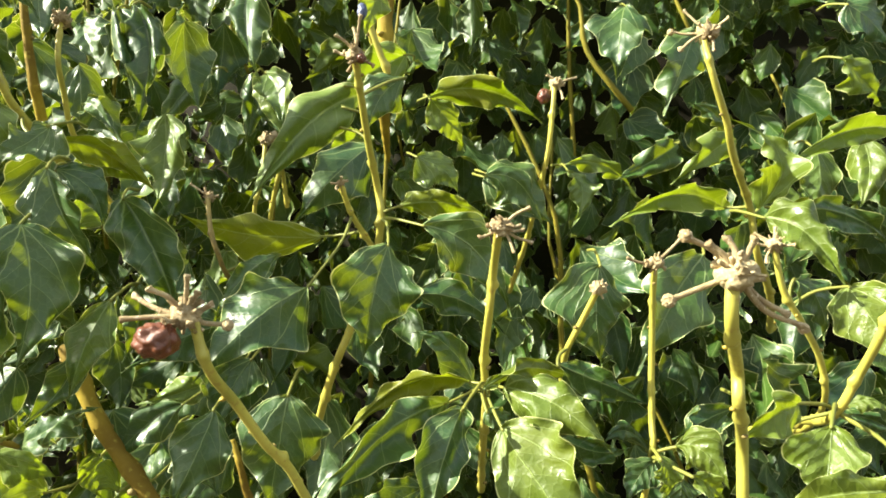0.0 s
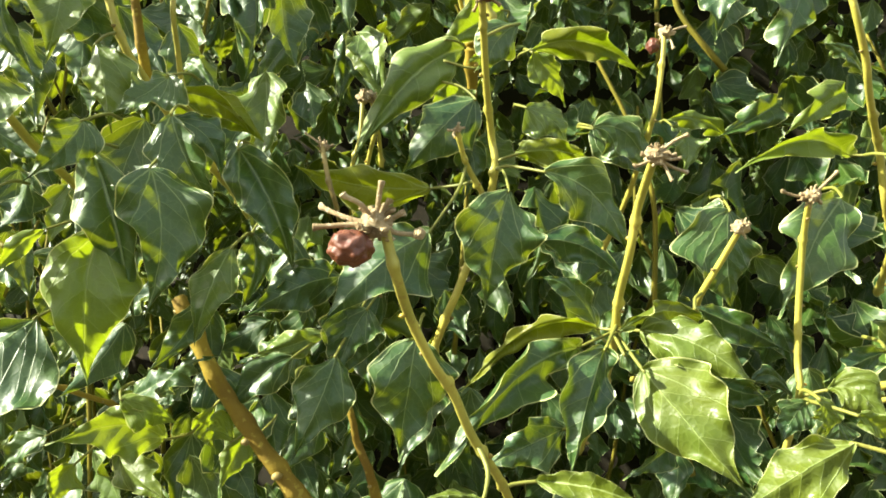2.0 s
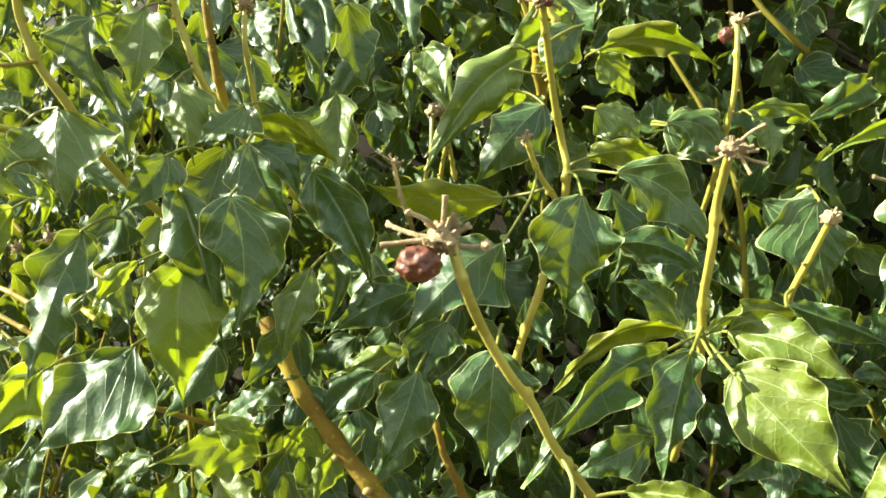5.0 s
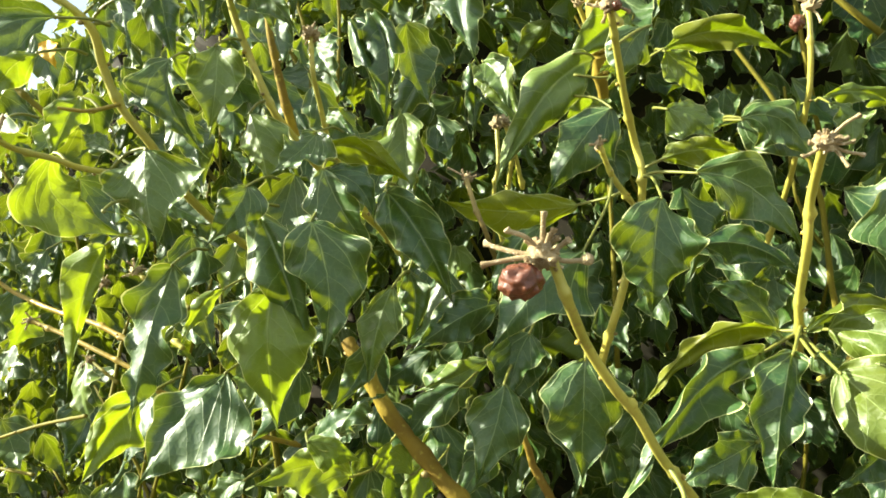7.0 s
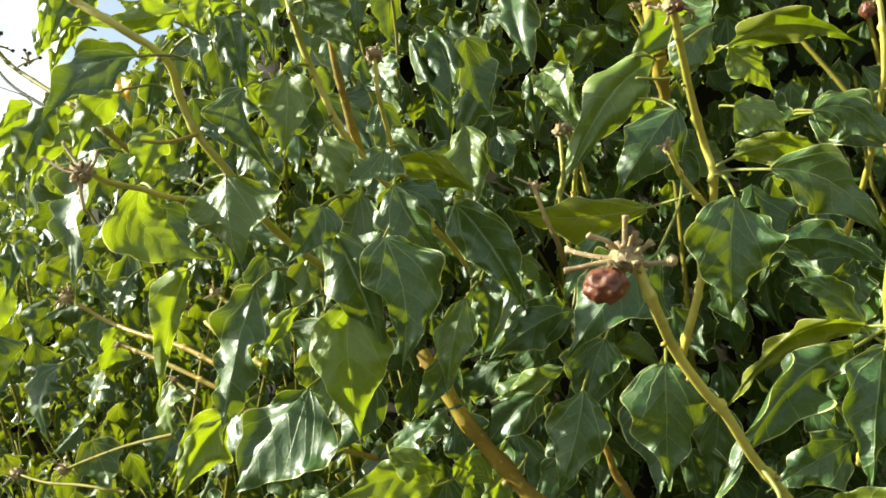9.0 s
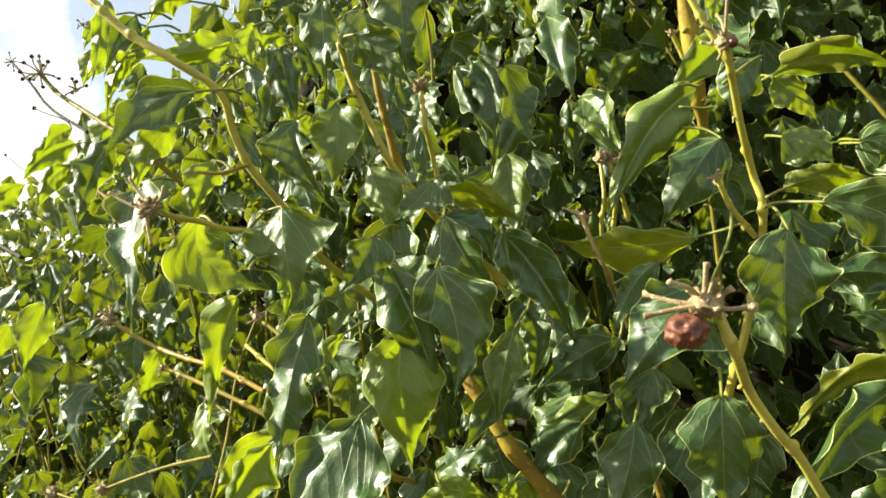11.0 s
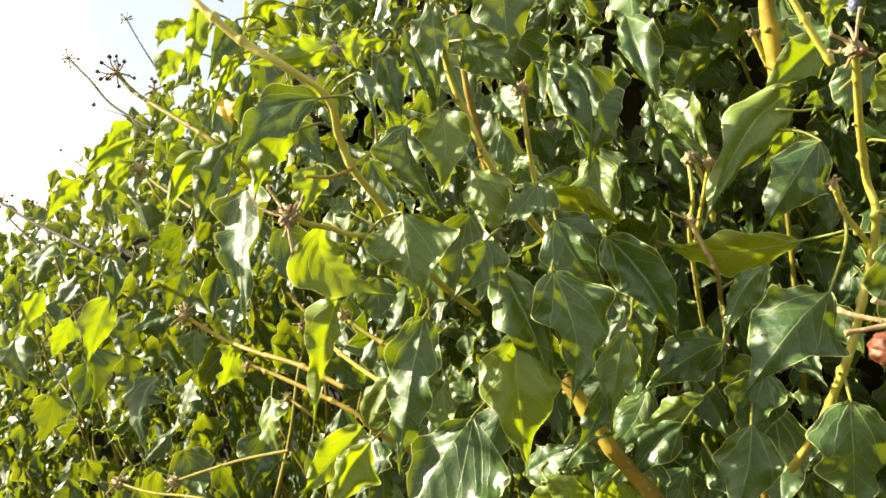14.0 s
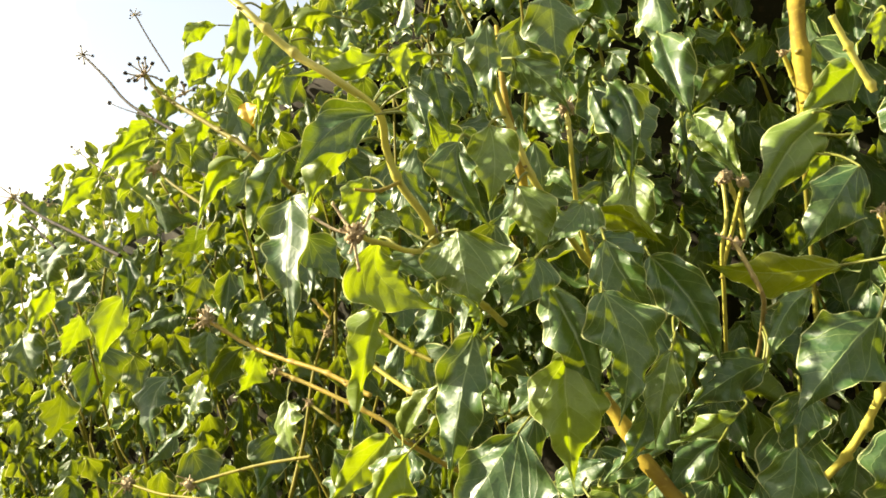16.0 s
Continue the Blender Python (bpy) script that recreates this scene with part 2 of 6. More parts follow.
def blade(b, m, t, l, r, bulge, seed, ns=22, nu=6, wave=1.0):
    """Verts, faces and two uv sets of one leaf: foot b, midrib through m to the tip t, widest points l and r."""
    rnd = random.Random(seed)
    b, m, t, l, r = (Vector(p) for p in (b, m, t, l, r))
    axis = t - b
    long = axis.length
    arms, peaks = [], []
    for p in (l, r):
        at = min((k / 20 for k in range(4, 15)), key=lambda k: (midrib(b, m, t, k)[0] - p).length)
        arms.append(p - midrib(b, m, t, at)[0])
        peaks.append(min(0.46, max(0.30, at)))
    normal = axis.cross(r - l).normalized()
    ph = [rnd.uniform(0, 6.28) for _ in range(8)]
    fr = [rnd.uniform(1.3, 2.3) for _ in range(2)]
    amp = long * rnd.uniform(0.05, 0.115) * wave
    fine = [rnd.uniform(3.2, 5.2) for _ in range(2)]
    off = Vector((rnd.uniform(0, 50), rnd.uniform(0, 50), rnd.uniform(0, 50)))
    hook = rnd.uniform(0.0, 0.16) * long
    fold = rnd.choice((-0.8, 1.0, 1.0)) * rnd.uniform(0.06, 0.22)
    droop = rnd.uniform(-0.10, 0.12)
    base = rnd.choice((0.75, 0.95, 1.15))
    lobe = rnd.choice((0.0, 0.0, 0.05, 0.10))
    verts, uv, rims, faces = [], [], [], []
    for i in range(ns + 1):
        s = i / ns
        spine, way = midrib(b, m, t, s)
        unit = way.normalized()
        spine = spine + normal * (4 * s * (1 - s) * bulge * long - hook * s ** 4)
        for j in range(-nu, nu + 1):
            u = j / nu
            a = abs(u)
            k = 0 if u < 0 else 1
            w = blade_width(s, peaks[k], base)
            arm = arms[k] - unit * arms[k].dot(unit)
            ripple = 1 + 0.05 * math.sin((fr[k] + 0.8) * 6.28 * s + ph[k]) * a + 0.055 * math.sin(fine[k] * 6.28 * s + ph[2 + k]) * a * a + 0.012 * math.sin(47 * s + ph[k]) * a ** 3
            tooth = 1 + lobe * a * (math.exp(-((s - 0.33) / 0.10) ** 2) - 0.8 * math.exp(-((s - 0.55) / 0.12) ** 2))
            back = -0.13 * (1.25 - base) * 2 * long * a * a * (1 - s) ** 5 * min(1.0, w * 1.2)
            lift = amp * a ** 2.2 * (0.25 + 0.75 * w) * math.sin(fr[k] * 6.28 * s + ph[4 + k])
            lift += 0.80 * amp * a ** 4 * w ** 0.4 * math.sin(fine[k] * 6.28 * s + ph[6 + k])
            lift += 0.035 * long * wave * noise.noise(Vector((u * 1.5, s * 3.2, 0)) + off)
            lift += long * w * (fold * a - (fold * 0.8 + droop) * a ** 3)
            verts.append(spine + arm * (w * a * ripple * tooth) + unit * back + normal * lift)
            uv.append((arms[k].length / long * u * w * 0.95, s + back / long))
            rims.append((max(a, 0.0 if s < 0.95 else (s - 0.95) / 0.05), s))
    row = 2 * nu + 1
    for i in range(ns):
        for j in range(row - 1):
            q = i * row + j
            faces.append((q, q + 1, q + row + 1, q + row))
    return verts, faces, uv, rims


def set_uv(me, uv, rims):
    loops = np.empty(len(me.loops), dtype=np.int32)
    me.loops.foreach_get("vertex_index", loops)
    for name, values in (("blade", uv), ("rim", rims)):
        layer = me.uv_layers.new(name=name)
        layer.data.foreach_set("uv", np.asarray(values, dtype=np.float32)[loops].ravel())


def smooth_path(points, steps):
    pts = [Vector(p) for p in points]
    pts = [pts[0] * 2 - pts[1]] + pts + [pts[-1] * 2 - pts[-2]]
    out = []
    for i in range(1, len(pts) - 2):
        p0, p1, p2, p3 = pts[i - 1:i + 3]
        for k in range(steps):
            x = k / steps
            out.append(0.5 * ((2 * p1) + (p2 - p0) * x + (2 * p0 - 5 * p1 + 4 * p2 - p3) * x * x + (3 * p1 - p0 - 3 * p2 + p3) * x ** 3))
    return out + [pts[-2]]


def tube(points, r0, r1, sides=8, steps=5, knots=(), seed=0, knob=1.0):
    """Verts and faces of a tapered tube with swollen knots (places along it, 0 to 1)."""
    rnd = random.Random(seed)
    path = smooth_path(points, steps)
    turn = [rnd.uniform(0, 6.28) for _ in knots]
    length = sum((q - p).length for p, q in zip(path, path[1:]))
    verts, faces = [], []
    run, ref = 0.0, Vector((0.31, 0.87, 0.38))
    for i, p in enumerate(path):
        if i:
            run += (p - path[i - 1]).length
        d = (path[min(i + 1, len(path) - 1)] - path[max(i - 1, 0)]).normalized()
        x = d.cross(ref).normalized()
        y = d.cross(x)
        s = run / length
        base = r0 + (r1 - r0) * s
        for k in range(sides):
            a = 2 * math.pi * k / sides
            radius = base * (1 + 0.05 * math.sin(3 * a + 40 * s))
            for at, ang in zip(knots, turn):
                near = math.exp(-((s - at) * length / (base * 1.15)) ** 2)
                radius += base * near * knob * (0.24 + 0.62 * max(0.0, math.cos(a - ang)) ** 4)
            verts.append(p + (x * math.cos(a) + y * math.sin(a)) * radius)
    n = len(path)
    for i in range(n - 1):
        for k in range(sides):
            q, w = i * sides + k, i * sides + (k + 1) % sides
            faces.append((q, w, w + sides, q + sides))
    faces.append(tuple(range(sides - 1, -1, -1)))
    faces.append(tuple((n - 1) * sides + k for k in range(sides)))
    return verts, faces


def lump(at, r, seed, wrinkle=0.12, freq=4.0, stretch=(1, 1, 1), level=2):
    """A wrinkled round body."""
    bm = bmesh.new()
    bmesh.ops.create_icosphere(bm, subdivisions=level, radius=1.0)
    off = Vector((seed * 1.37, seed * 0.71, seed * 2.11))
    verts = []
    for v in bm.verts:
        d = v.co.normalized()
        k = 1 + wrinkle * noise.noise(d * freq * 0.5 + off) * 1.6 + wrinkle * 0.6 * abs(noise.noise(d * freq * 1.4 + off))
        verts.append(Vector(at) + Vector((d.x * stretch[0], d.y * stretch[1], d.z * stretch[2])) * r * k)
    faces = [tuple(v.index for v in f.verts) for f in bm.faces]
    bm.free()
    return verts, faces


def ivy(name, label, category):
    """The empty that carries one shoot, branch or stem of the ivy."""
    ob = new(name)
    ob.empty_display_size = 0.01
    return tagged(ob, label, category, "ivy growth on the bank")


def stem(owner, points, r0, r1, skin, knots, seed):
    rnd = random.Random(seed)
    knots = round(knots * 1.15)
    at = sorted(min(0.97, max(0.03, (k + 0.5 + rnd.uniform(-0.35, 0.35)) / max(knots, 1))) for k in range(knots))
    v, f = tube(points, r0 * 0.85, r1 * 0.85, 12, 26, at, seed, 0.5 if skin == "woody" else 1.0)
    ob = mesh_object("stem", v, f, SKIN[skin], owner)
    path = smooth_path(points, 26)
    for place in at:
        i = min(len(path) - 2, max(1, round(place * (len(path) - 1))))
        radius = (r0 + (r1 - r0) * place) * 0.85
        along = (path[i + 1] - path[i - 1]).normalized()
        out = along.cross(Vector((rnd.gauss(0, 1), rnd.gauss(0, 1), rnd.gauss(0, 1)))).normalized()
        bv, bf = lump(path[i] + out * radius * 1.15, radius * rnd.uniform(0.5, 0.78), seed + i, 0.3, 5.0, (1, 1, 0.75), 1)
        mesh_object("bud", bv, bf, SKIN["brown" if rnd.random() < 0.6 else "orange"], ob)
    return ob


LEAF_KINDS = {"": (LEAF, ""), "young": (YOUNG, "thin yellow-green young leaf"), "light": (LIGHT, "pale green leaf with sunlit yellow in its colour"), "olive": (OLIVE, "dull olive leaf seen from below")}


def leaf(owner, b, m, t, l, r, bulge, foot, seed, kind=""):
    v, f, uv, rims = blade(b, m, t, l, r, bulge, seed, 34, 8)
    material, label = LEAF_KINDS[kind]
    ob = mesh_object("leaf", v, f, material, owner, label)
    set_uv(ob.data, uv, rims)
    b, foot = Vector(b), Vector(foot)
    inward = (Vector(m) - b).normalized()
    half = (b + foot) / 2 - inward * (foot - b).length * 0.12
    pv, pf = tube([foot, half, b, b + inward * 0.001], 0.0007, 0.0005, 6, 5)
    mesh_object("petiole", pv, pf, SKIN["petiole"], ob)
    return ob


def pedicel(head, root, tip, r, nub, seed):
    rnd = random.Random(seed)
    root, tip = Vector(root), Vector(tip)
    d = tip - root
    bend = Vector((rnd.uniform(-1, 1), rnd.uniform(-1, 1), rnd.uniform(-1, 1))) * d.length * 0.10
    v, f = tube([root, root + d * 0.5 + bend, root + d * 0.93, tip], r * 1.1, r * 0.95, 6, 4, (0.97,), seed, nub)
    return mesh_object("pedicel", v, f, SKIN["husk"], head)


def seed_head(owner, at, axis, size, count, seed, kind, tips=()):
    """Dried umbel: a lumpy receptacle with stalklets, each with a swollen end."""
    rnd = random.Random(seed)
    at, axis = Vector(at), Vector(axis).normalized()
    core = size * (0.62 if kind == "stub" else 0.14 if kind == "blackfruit" else 0.30)
    v, f = lump(at, core, seed, 0.55, 7.0, (1, 1, 0.9), 3)
    f = list(f)
    for i in range(16):
        d = (axis * rnd.uniform(-0.5, 1.1) + Vector((rnd.gauss(0, 1), rnd.gauss(0, 1), rnd.gauss(0, 1))) * 0.7).normalized()
        far = core * rnd.uniform(1.15, 1.9)
        sv, sf = tube([at + d * core * 0.5, at + d * far * 0.8, at + d * far], core * 0.16, core * rnd.uniform(0.08, 0.2), 5, 2)
        f.extend(tuple(k + len(v) for k in q) for q in sf)
        v.extend(sv)
    head = mesh_object("seed_head", v, f, SKIN["husk"], owner, "dried brown seed head")
    thin = 0.00054 if 0.008 < size < 0.0105 else 0.00045 if size < 0.012 else 0.0005
    if tips:
        for i, tip in enumerate(tips):
            pedicel(head, at, tip, thin, 1.5, seed * 31 + i)
    side = axis.orthogonal().normalized()
    for i in range(0 if len(tips) >= count else count - len(tips)):
        a = 6.283 * (i * 0.618 + rnd.random() * 0.15)
        tilt = rnd.uniform(0.15, 1.0) ** 0.6 * (1.75 if kind != "stub" else 1.3)
        d = axis * math.cos(tilt) + (Matrix.Rotation(a, 3, axis) @ side) * math.sin(tilt)
        reach = size * rnd.uniform(0.55, 1.0) * (0.62 if tips else 1.0)
        pedicel(head, at, at + d * reach, thin, 1.6, seed * 77 + i)
        if kind == "blackfruit" and rnd.random() < 0.75:
            v, f = lump(at + d * reach * 1.03, rnd.uniform(0.0010, 0.0016), seed + i, 0.18, 4.0, (1, 1, 0.9), 2)
            mesh_object("fruit", v, f, SKIN["black"], head, "shrivelled black fruit")
    return head


def berry(head, at, r, skin, seed, stretch=(1, 1, 1), label=""):
    v, f = lump(at, r * 0.88, seed, 0.15, 5.5, stretch, 4)
    return mesh_object("berry", v, f, SKIN[skin], head, label)



# ---------------------------------------------------------------- shoots, branches and their heads

berry_shoot = ivy("ivy_shoot", "yellow-green ivy shoot carrying one shrivelled brown berry", "ivy shoot")
stem(berry_shoot, [(-0.0461, 0.1626, 1.3078), (-0.0439, 0.1660, 1.2977), (-0.0423, 0.1808, 1.2888), (-0.0380, 0.1900, 1.2789), (-0.0342, 0.1980, 1.2720), (-0.0298, 0.2073, 1.2604), (-0.0223, 0.2250, 1.2455), (-0.0160, 0.2600, 1.2256), (-0.0114, 0.3078, 1.2110), (-0.0067, 0.3815, 1.1963)], 0.00125, 0.0018, "green", 8, 1)
head = seed_head(berry_shoot, (-0.0477, 0.1625, 1.3079), (-0.1427, -0.6853, 0.7142), 0.0085, 13, 3, "berry", ((-0.0596, 0.1606, 1.3073), (-0.0596, 0.1661, 1.3119), (-0.0536, 0.1585, 1.3133), (-0.0461, 0.1586, 1.3158), (-0.0447, 0.1614, 1.3127), (-0.0422, 0.1629, 1.3104), (-0.0399, 0.1660, 1.3062)))
berry(head, (-0.0520, 0.1599, 1.3032), 0.0043, "berry", 5, (1.08, 1.0, 0.92), "shrivelled red-brown berry")
berry(head, (-0.0393, 0.1628, 1.3062), 0.0013, "husk", 6)

centre_shoot = ivy("ivy_shoot", "upright ivy shoot with a bare dried seed head", "ivy shoot")
stem(centre_shoot, [(0.0181, 0.2166, 1.3322), (0.0178, 0.2370, 1.3208), (0.0172, 0.2450, 1.3096), (0.0165, 0.2620, 1.2943), (0.0180, 0.2782, 1.2811), (0.0185, 0.3000, 1.2660), (0.0200, 0.3450, 1.2450), (0.0235, 0.4200, 1.2150)], 0.0014, 0.0022, "green", 6, 2)
head = seed_head(centre_shoot, (0.0185, 0.2166, 1.3322), (0.0245, -0.7827, 0.6219), 0.0075, 14, 5, "dry", ((0.0265, 0.2150, 1.3376), (0.0126, 0.2160, 1.3290), (0.0250, 0.2168, 1.3314), (0.0220, 0.2144, 1.3251), (0.0276, 0.2204, 1.3283), (0.0170, 0.2165, 1.3350), (0.0243, 0.2191, 1.3330)))

tall_shoot = ivy("ivy_shoot", "tall ivy shoot with a dried head holding one blue-black fruit", "ivy shoot")
stem(tall_shoot, [(-0.0276, 0.2638, 1.3955), (-0.0269, 0.2776, 1.3851), (-0.0259, 0.2920, 1.3739), (-0.0239, 0.3098, 1.3596), (-0.0224, 0.3127, 1.3468), (-0.0263, 0.3220, 1.3288), (-0.0355, 0.3250, 1.3033), (-0.0428, 0.3300, 1.2861), (-0.0541, 0.3597, 1.2594), (-0.0654, 0.4155, 1.2327)], 0.0015, 0.0024, "green", 7, 3)
stem(tall_shoot, [(-0.0370, 0.2977, 1.3587), (-0.0337, 0.3090, 1.3479), (-0.0266, 0.3190, 1.3364)], 0.0012, 0.0014, "green", 3, 4)
head = seed_head(tall_shoot, (-0.0276, 0.2630, 1.3970), (-0.1250, -0.4382, 0.8901), 0.0085, 9, 8, "blue", ((-0.0342, 0.2605, 1.4036), (-0.0351, 0.2652, 1.3994), (-0.0304, 0.2675, 1.3929), (-0.0213, 0.2660, 1.3944), (-0.0284, 0.2636, 1.4073), (-0.0251, 0.2550, 1.4083)))
berry(head, (-0.0253, 0.2617, 1.4122), 0.0022, "blue", 7, (0.85, 0.85, 1.5), "blue-black unripe fruit")
berry(head, (-0.0256, 0.2622, 1.3959), 0.0020, "berry", 8, (1, 1, 1), "dark shrivelled berry")
head = seed_head(tall_shoot, (-0.0370, 0.2977, 1.3587), (-0.2778, -0.4873, 0.8279), 0.0042, 5, 9, "dry")

slim_shoot = ivy("ivy_shoot", "slim upright ivy shoot with a spent seed head", "ivy shoot")
stem(slim_shoot, [(0.0651, 0.2329, 1.3245), (0.0668, 0.2420, 1.3140), (0.0683, 0.2490, 1.3000), (0.0688, 0.2525, 1.2896), (0.0692, 0.2545, 1.2764), (0.0690, 0.2550, 1.2634), (0.0673, 0.2744, 1.2334), (0.0656, 0.3130, 1.2085), (0.0639, 0.3776, 1.1836)], 0.0011, 0.0016, "green", 7, 5)
head = seed_head(slim_shoot, (0.0652, 0.2330, 1.3237), (-0.0869, -0.4144, 0.9059), 0.0065, 7, 11, "dry", ((0.0565, 0.2316, 1.3249), (0.0732, 0.2340, 1.3309), (0.0620, 0.2320, 1.3230), (0.0686, 0.2344, 1.3222)))

short_shoot = ivy("ivy_shoot", "short ivy shoot ending in a stubby dried knob", "ivy shoot")
stem(short_shoot, [(0.0529, 0.2539, 1.3171), (0.0489, 0.2620, 1.3065), (0.0451, 0.2720, 1.2955), (0.0465, 0.2900, 1.2848), (0.0484, 0.3377, 1.2695), (0.0503, 0.4115, 1.2542)], 0.0012, 0.0016, "green", 3, 6)
head = seed_head(short_shoot, (0.0529, 0.2539, 1.3171), (0.2846, -0.5803, 0.7631), 0.0035, 5, 13, "stub")

near_shoot = ivy("ivy_shoot", "close upright ivy shoot with a spidery dried seed head", "ivy shoot")
stem(near_shoot, [(0.0524, 0.1434, 1.3149), (0.0530, 0.1460, 1.3063), (0.0600, 0.1616, 1.2981), (0.0606, 0.1630, 1.2908), (0.0673, 0.1787, 1.2807), (0.0696, 0.1850, 1.2637), (0.0803, 0.2100, 1.2434), (0.0897, 0.2541, 1.2254), (0.0991, 0.3242, 1.2074)], 0.0014, 0.0018, "green", 6, 7)
head = seed_head(near_shoot, (0.0531, 0.1434, 1.3155), (-0.2892, -0.6869, 0.6667), 0.0095, 9, 17, "spider", ((0.0449, 0.1438, 1.3220), (0.0417, 0.1447, 1.3109), (0.0477, 0.1414, 1.3206), (0.0512, 0.1422, 1.3219), (0.0557, 0.1411, 1.3216), (0.0670, 0.1496, 1.3063), (0.0641, 0.1487, 1.3085)))
berry(head, (0.0447, 0.1438, 1.3220), 0.0013, "husk", 20)
berry(head, (0.0418, 0.1447, 1.3109), 0.0013, "husk", 21)
berry(head, (0.0673, 0.1497, 1.3061), 0.0011, "husk", 22)

right_shoot = ivy("ivy_shoot", "long arching ivy shoot with a star-shaped dried head", "ivy shoot")
stem(right_shoot, [(0.0942, 0.2699, 1.4085), (0.0977, 0.2700, 1.3930), (0.1059, 0.2800, 1.3795), (0.1118, 0.2900, 1.3693), (0.1283, 0.3159, 1.3531), (0.1349, 0.3250, 1.3340), (0.1550, 0.3600, 1.3180), (0.1900, 0.4400, 1.3000)], 0.0014, 0.0023, "green", 6, 8)
head = seed_head(right_shoot, (0.0963, 0.2699, 1.4083), (-0.3576, -0.3078, 0.8817), 0.0105, 7, 19, "spider", ((0.0842, 0.2728, 1.4095), (0.0865, 0.2696, 1.4021), (0.0886, 0.2723, 1.4174), (0.1023, 0.2654, 1.4120), (0.0974, 0.2673, 1.4006), (0.0924, 0.2677, 1.4109)))
berry(head, (0.0831, 0.2698, 1.4083), 0.0013, "husk", 30)
berry(head, (0.0867, 0.2703, 1.4023), 0.0012, "husk", 31)

leaning_shoot = ivy("ivy_shoot", "leaning ivy shoot with a brown dried head among leaves", "ivy shoot")
stem(leaning_shoot, [(0.1056, 0.2450, 1.3304), (0.1095, 0.2480, 1.3165), (0.1175, 0.2530, 1.3060), (0.1275, 0.2620, 1.2930), (0.1350, 0.2760, 1.2782), (0.1514, 0.3239, 1.2625), (0.1646, 0.3938, 1.2467)], 0.0012, 0.0016, "green", 4, 9)
head = seed_head(leaning_shoot, (0.1056, 0.2450, 1.3304), (-0.4893, -0.7066, 0.5113), 0.0075, 7, 23, "dry")

edge_shoot = ivy("ivy_shoot", "ivy shoot branching above a yellow sunlit leaf", "ivy shoot")
stem(edge_shoot, [(0.1172, 0.2000, 1.3168), (0.1182, 0.2100, 1.3062), (0.1182, 0.2220, 1.2936), (0.1161, 0.2350, 1.2792), (0.1200, 0.2620, 1.2740), (0.1300, 0.3300, 1.2600)], 0.0014, 0.0019, "green", 5, 10)

back_shoot = ivy("ivy_shoot", "ivy shoot deep in shade holding one red-brown berry", "ivy shoot")
stem(back_shoot, [(0.0540, 0.3498, 1.4147), (0.0530, 0.3480, 1.4036), (0.0519, 0.3520, 1.3887), (0.0499, 0.3600, 1.3743), (0.0463, 0.3965, 1.3483), (0.0426, 0.4590, 1.3223)], 0.0013, 0.0017, "green", 4, 11)
head = seed_head(back_shoot, (0.0547, 0.3498, 1.4154), (0.0769, -0.0825, 0.9936), 0.0085, 7, 29, "smallberry", ((0.0649, 0.3521, 1.4191), (0.0507, 0.3487, 1.4193), (0.0512, 0.3523, 1.4108), (0.0577, 0.3477, 1.4072)))
berry(head, (0.0493, 0.3502, 1.4096), 0.0034, "berry", 9, (1, 1, 1.15), "shrivelled red-brown berry")

thin_shoot = ivy("ivy_shoot", "thin ivy shoot with a small knobbly dried head", "ivy shoot")
stem(thin_shoot, [(-0.0885, 0.3867, 1.3972), (-0.0896, 0.3850, 1.3760), (-0.0941, 0.3900, 1.3607), (-0.0959, 0.4100, 1.3405), (-0.0978, 0.4531, 1.3193), (-0.0997, 0.5222, 1.2980)], 0.0012, 0.0015, "green", 3, 12)
head = seed_head(thin_shoot, (-0.0885, 0.3867, 1.3972), (0.1515, -0.0889, 0.9845), 0.0045, 6, 31, "stub")

crossing_shoot = ivy("ivy_shoot", "brownish ivy shoot crossing an olive leaf", "ivy shoot")
stem(crossing_shoot, [(-0.0905, 0.3048, 1.3551), (-0.0860, 0.2960, 1.3400), (-0.0833, 0.2980, 1.3307), (-0.0838, 0.3150, 1.3226), (-0.0845, 0.3641, 1.3097), (-0.0852, 0.4391, 1.2968)], 0.0011, 0.0013, "brown", 3, 13)
head = seed_head(crossing_shoot, (-0.0899, 0.3051, 1.3544), (-0.2737, 0.2576, 0.9267), 0.0055, 7, 37, "dry", ((-0.0972, 0.3033, 1.3596), (-0.0920, 0.3055, 1.3580), (-0.0864, 0.3059, 1.3551), (-0.0920, 0.3060, 1.3524)))

left_shoot = ivy("ivy_shoot", "upright ivy shoot with a dried flat-topped head", "ivy shoot")
stem(left_shoot, [(-0.1529, 0.3064, 1.4277), (-0.1528, 0.3050, 1.4108), (-0.1549, 0.3150, 1.3996), (-0.1574, 0.3300, 1.3846), (-0.1610, 0.3731, 1.3635), (-0.1645, 0.4421, 1.3425)], 0.0013, 0.0016, "green", 4, 14)
head = seed_head(left_shoot, (-0.1529, 0.3064, 1.4277), (0.0679, -0.2921, 0.9540), 0.005, 8, 41, "stub")

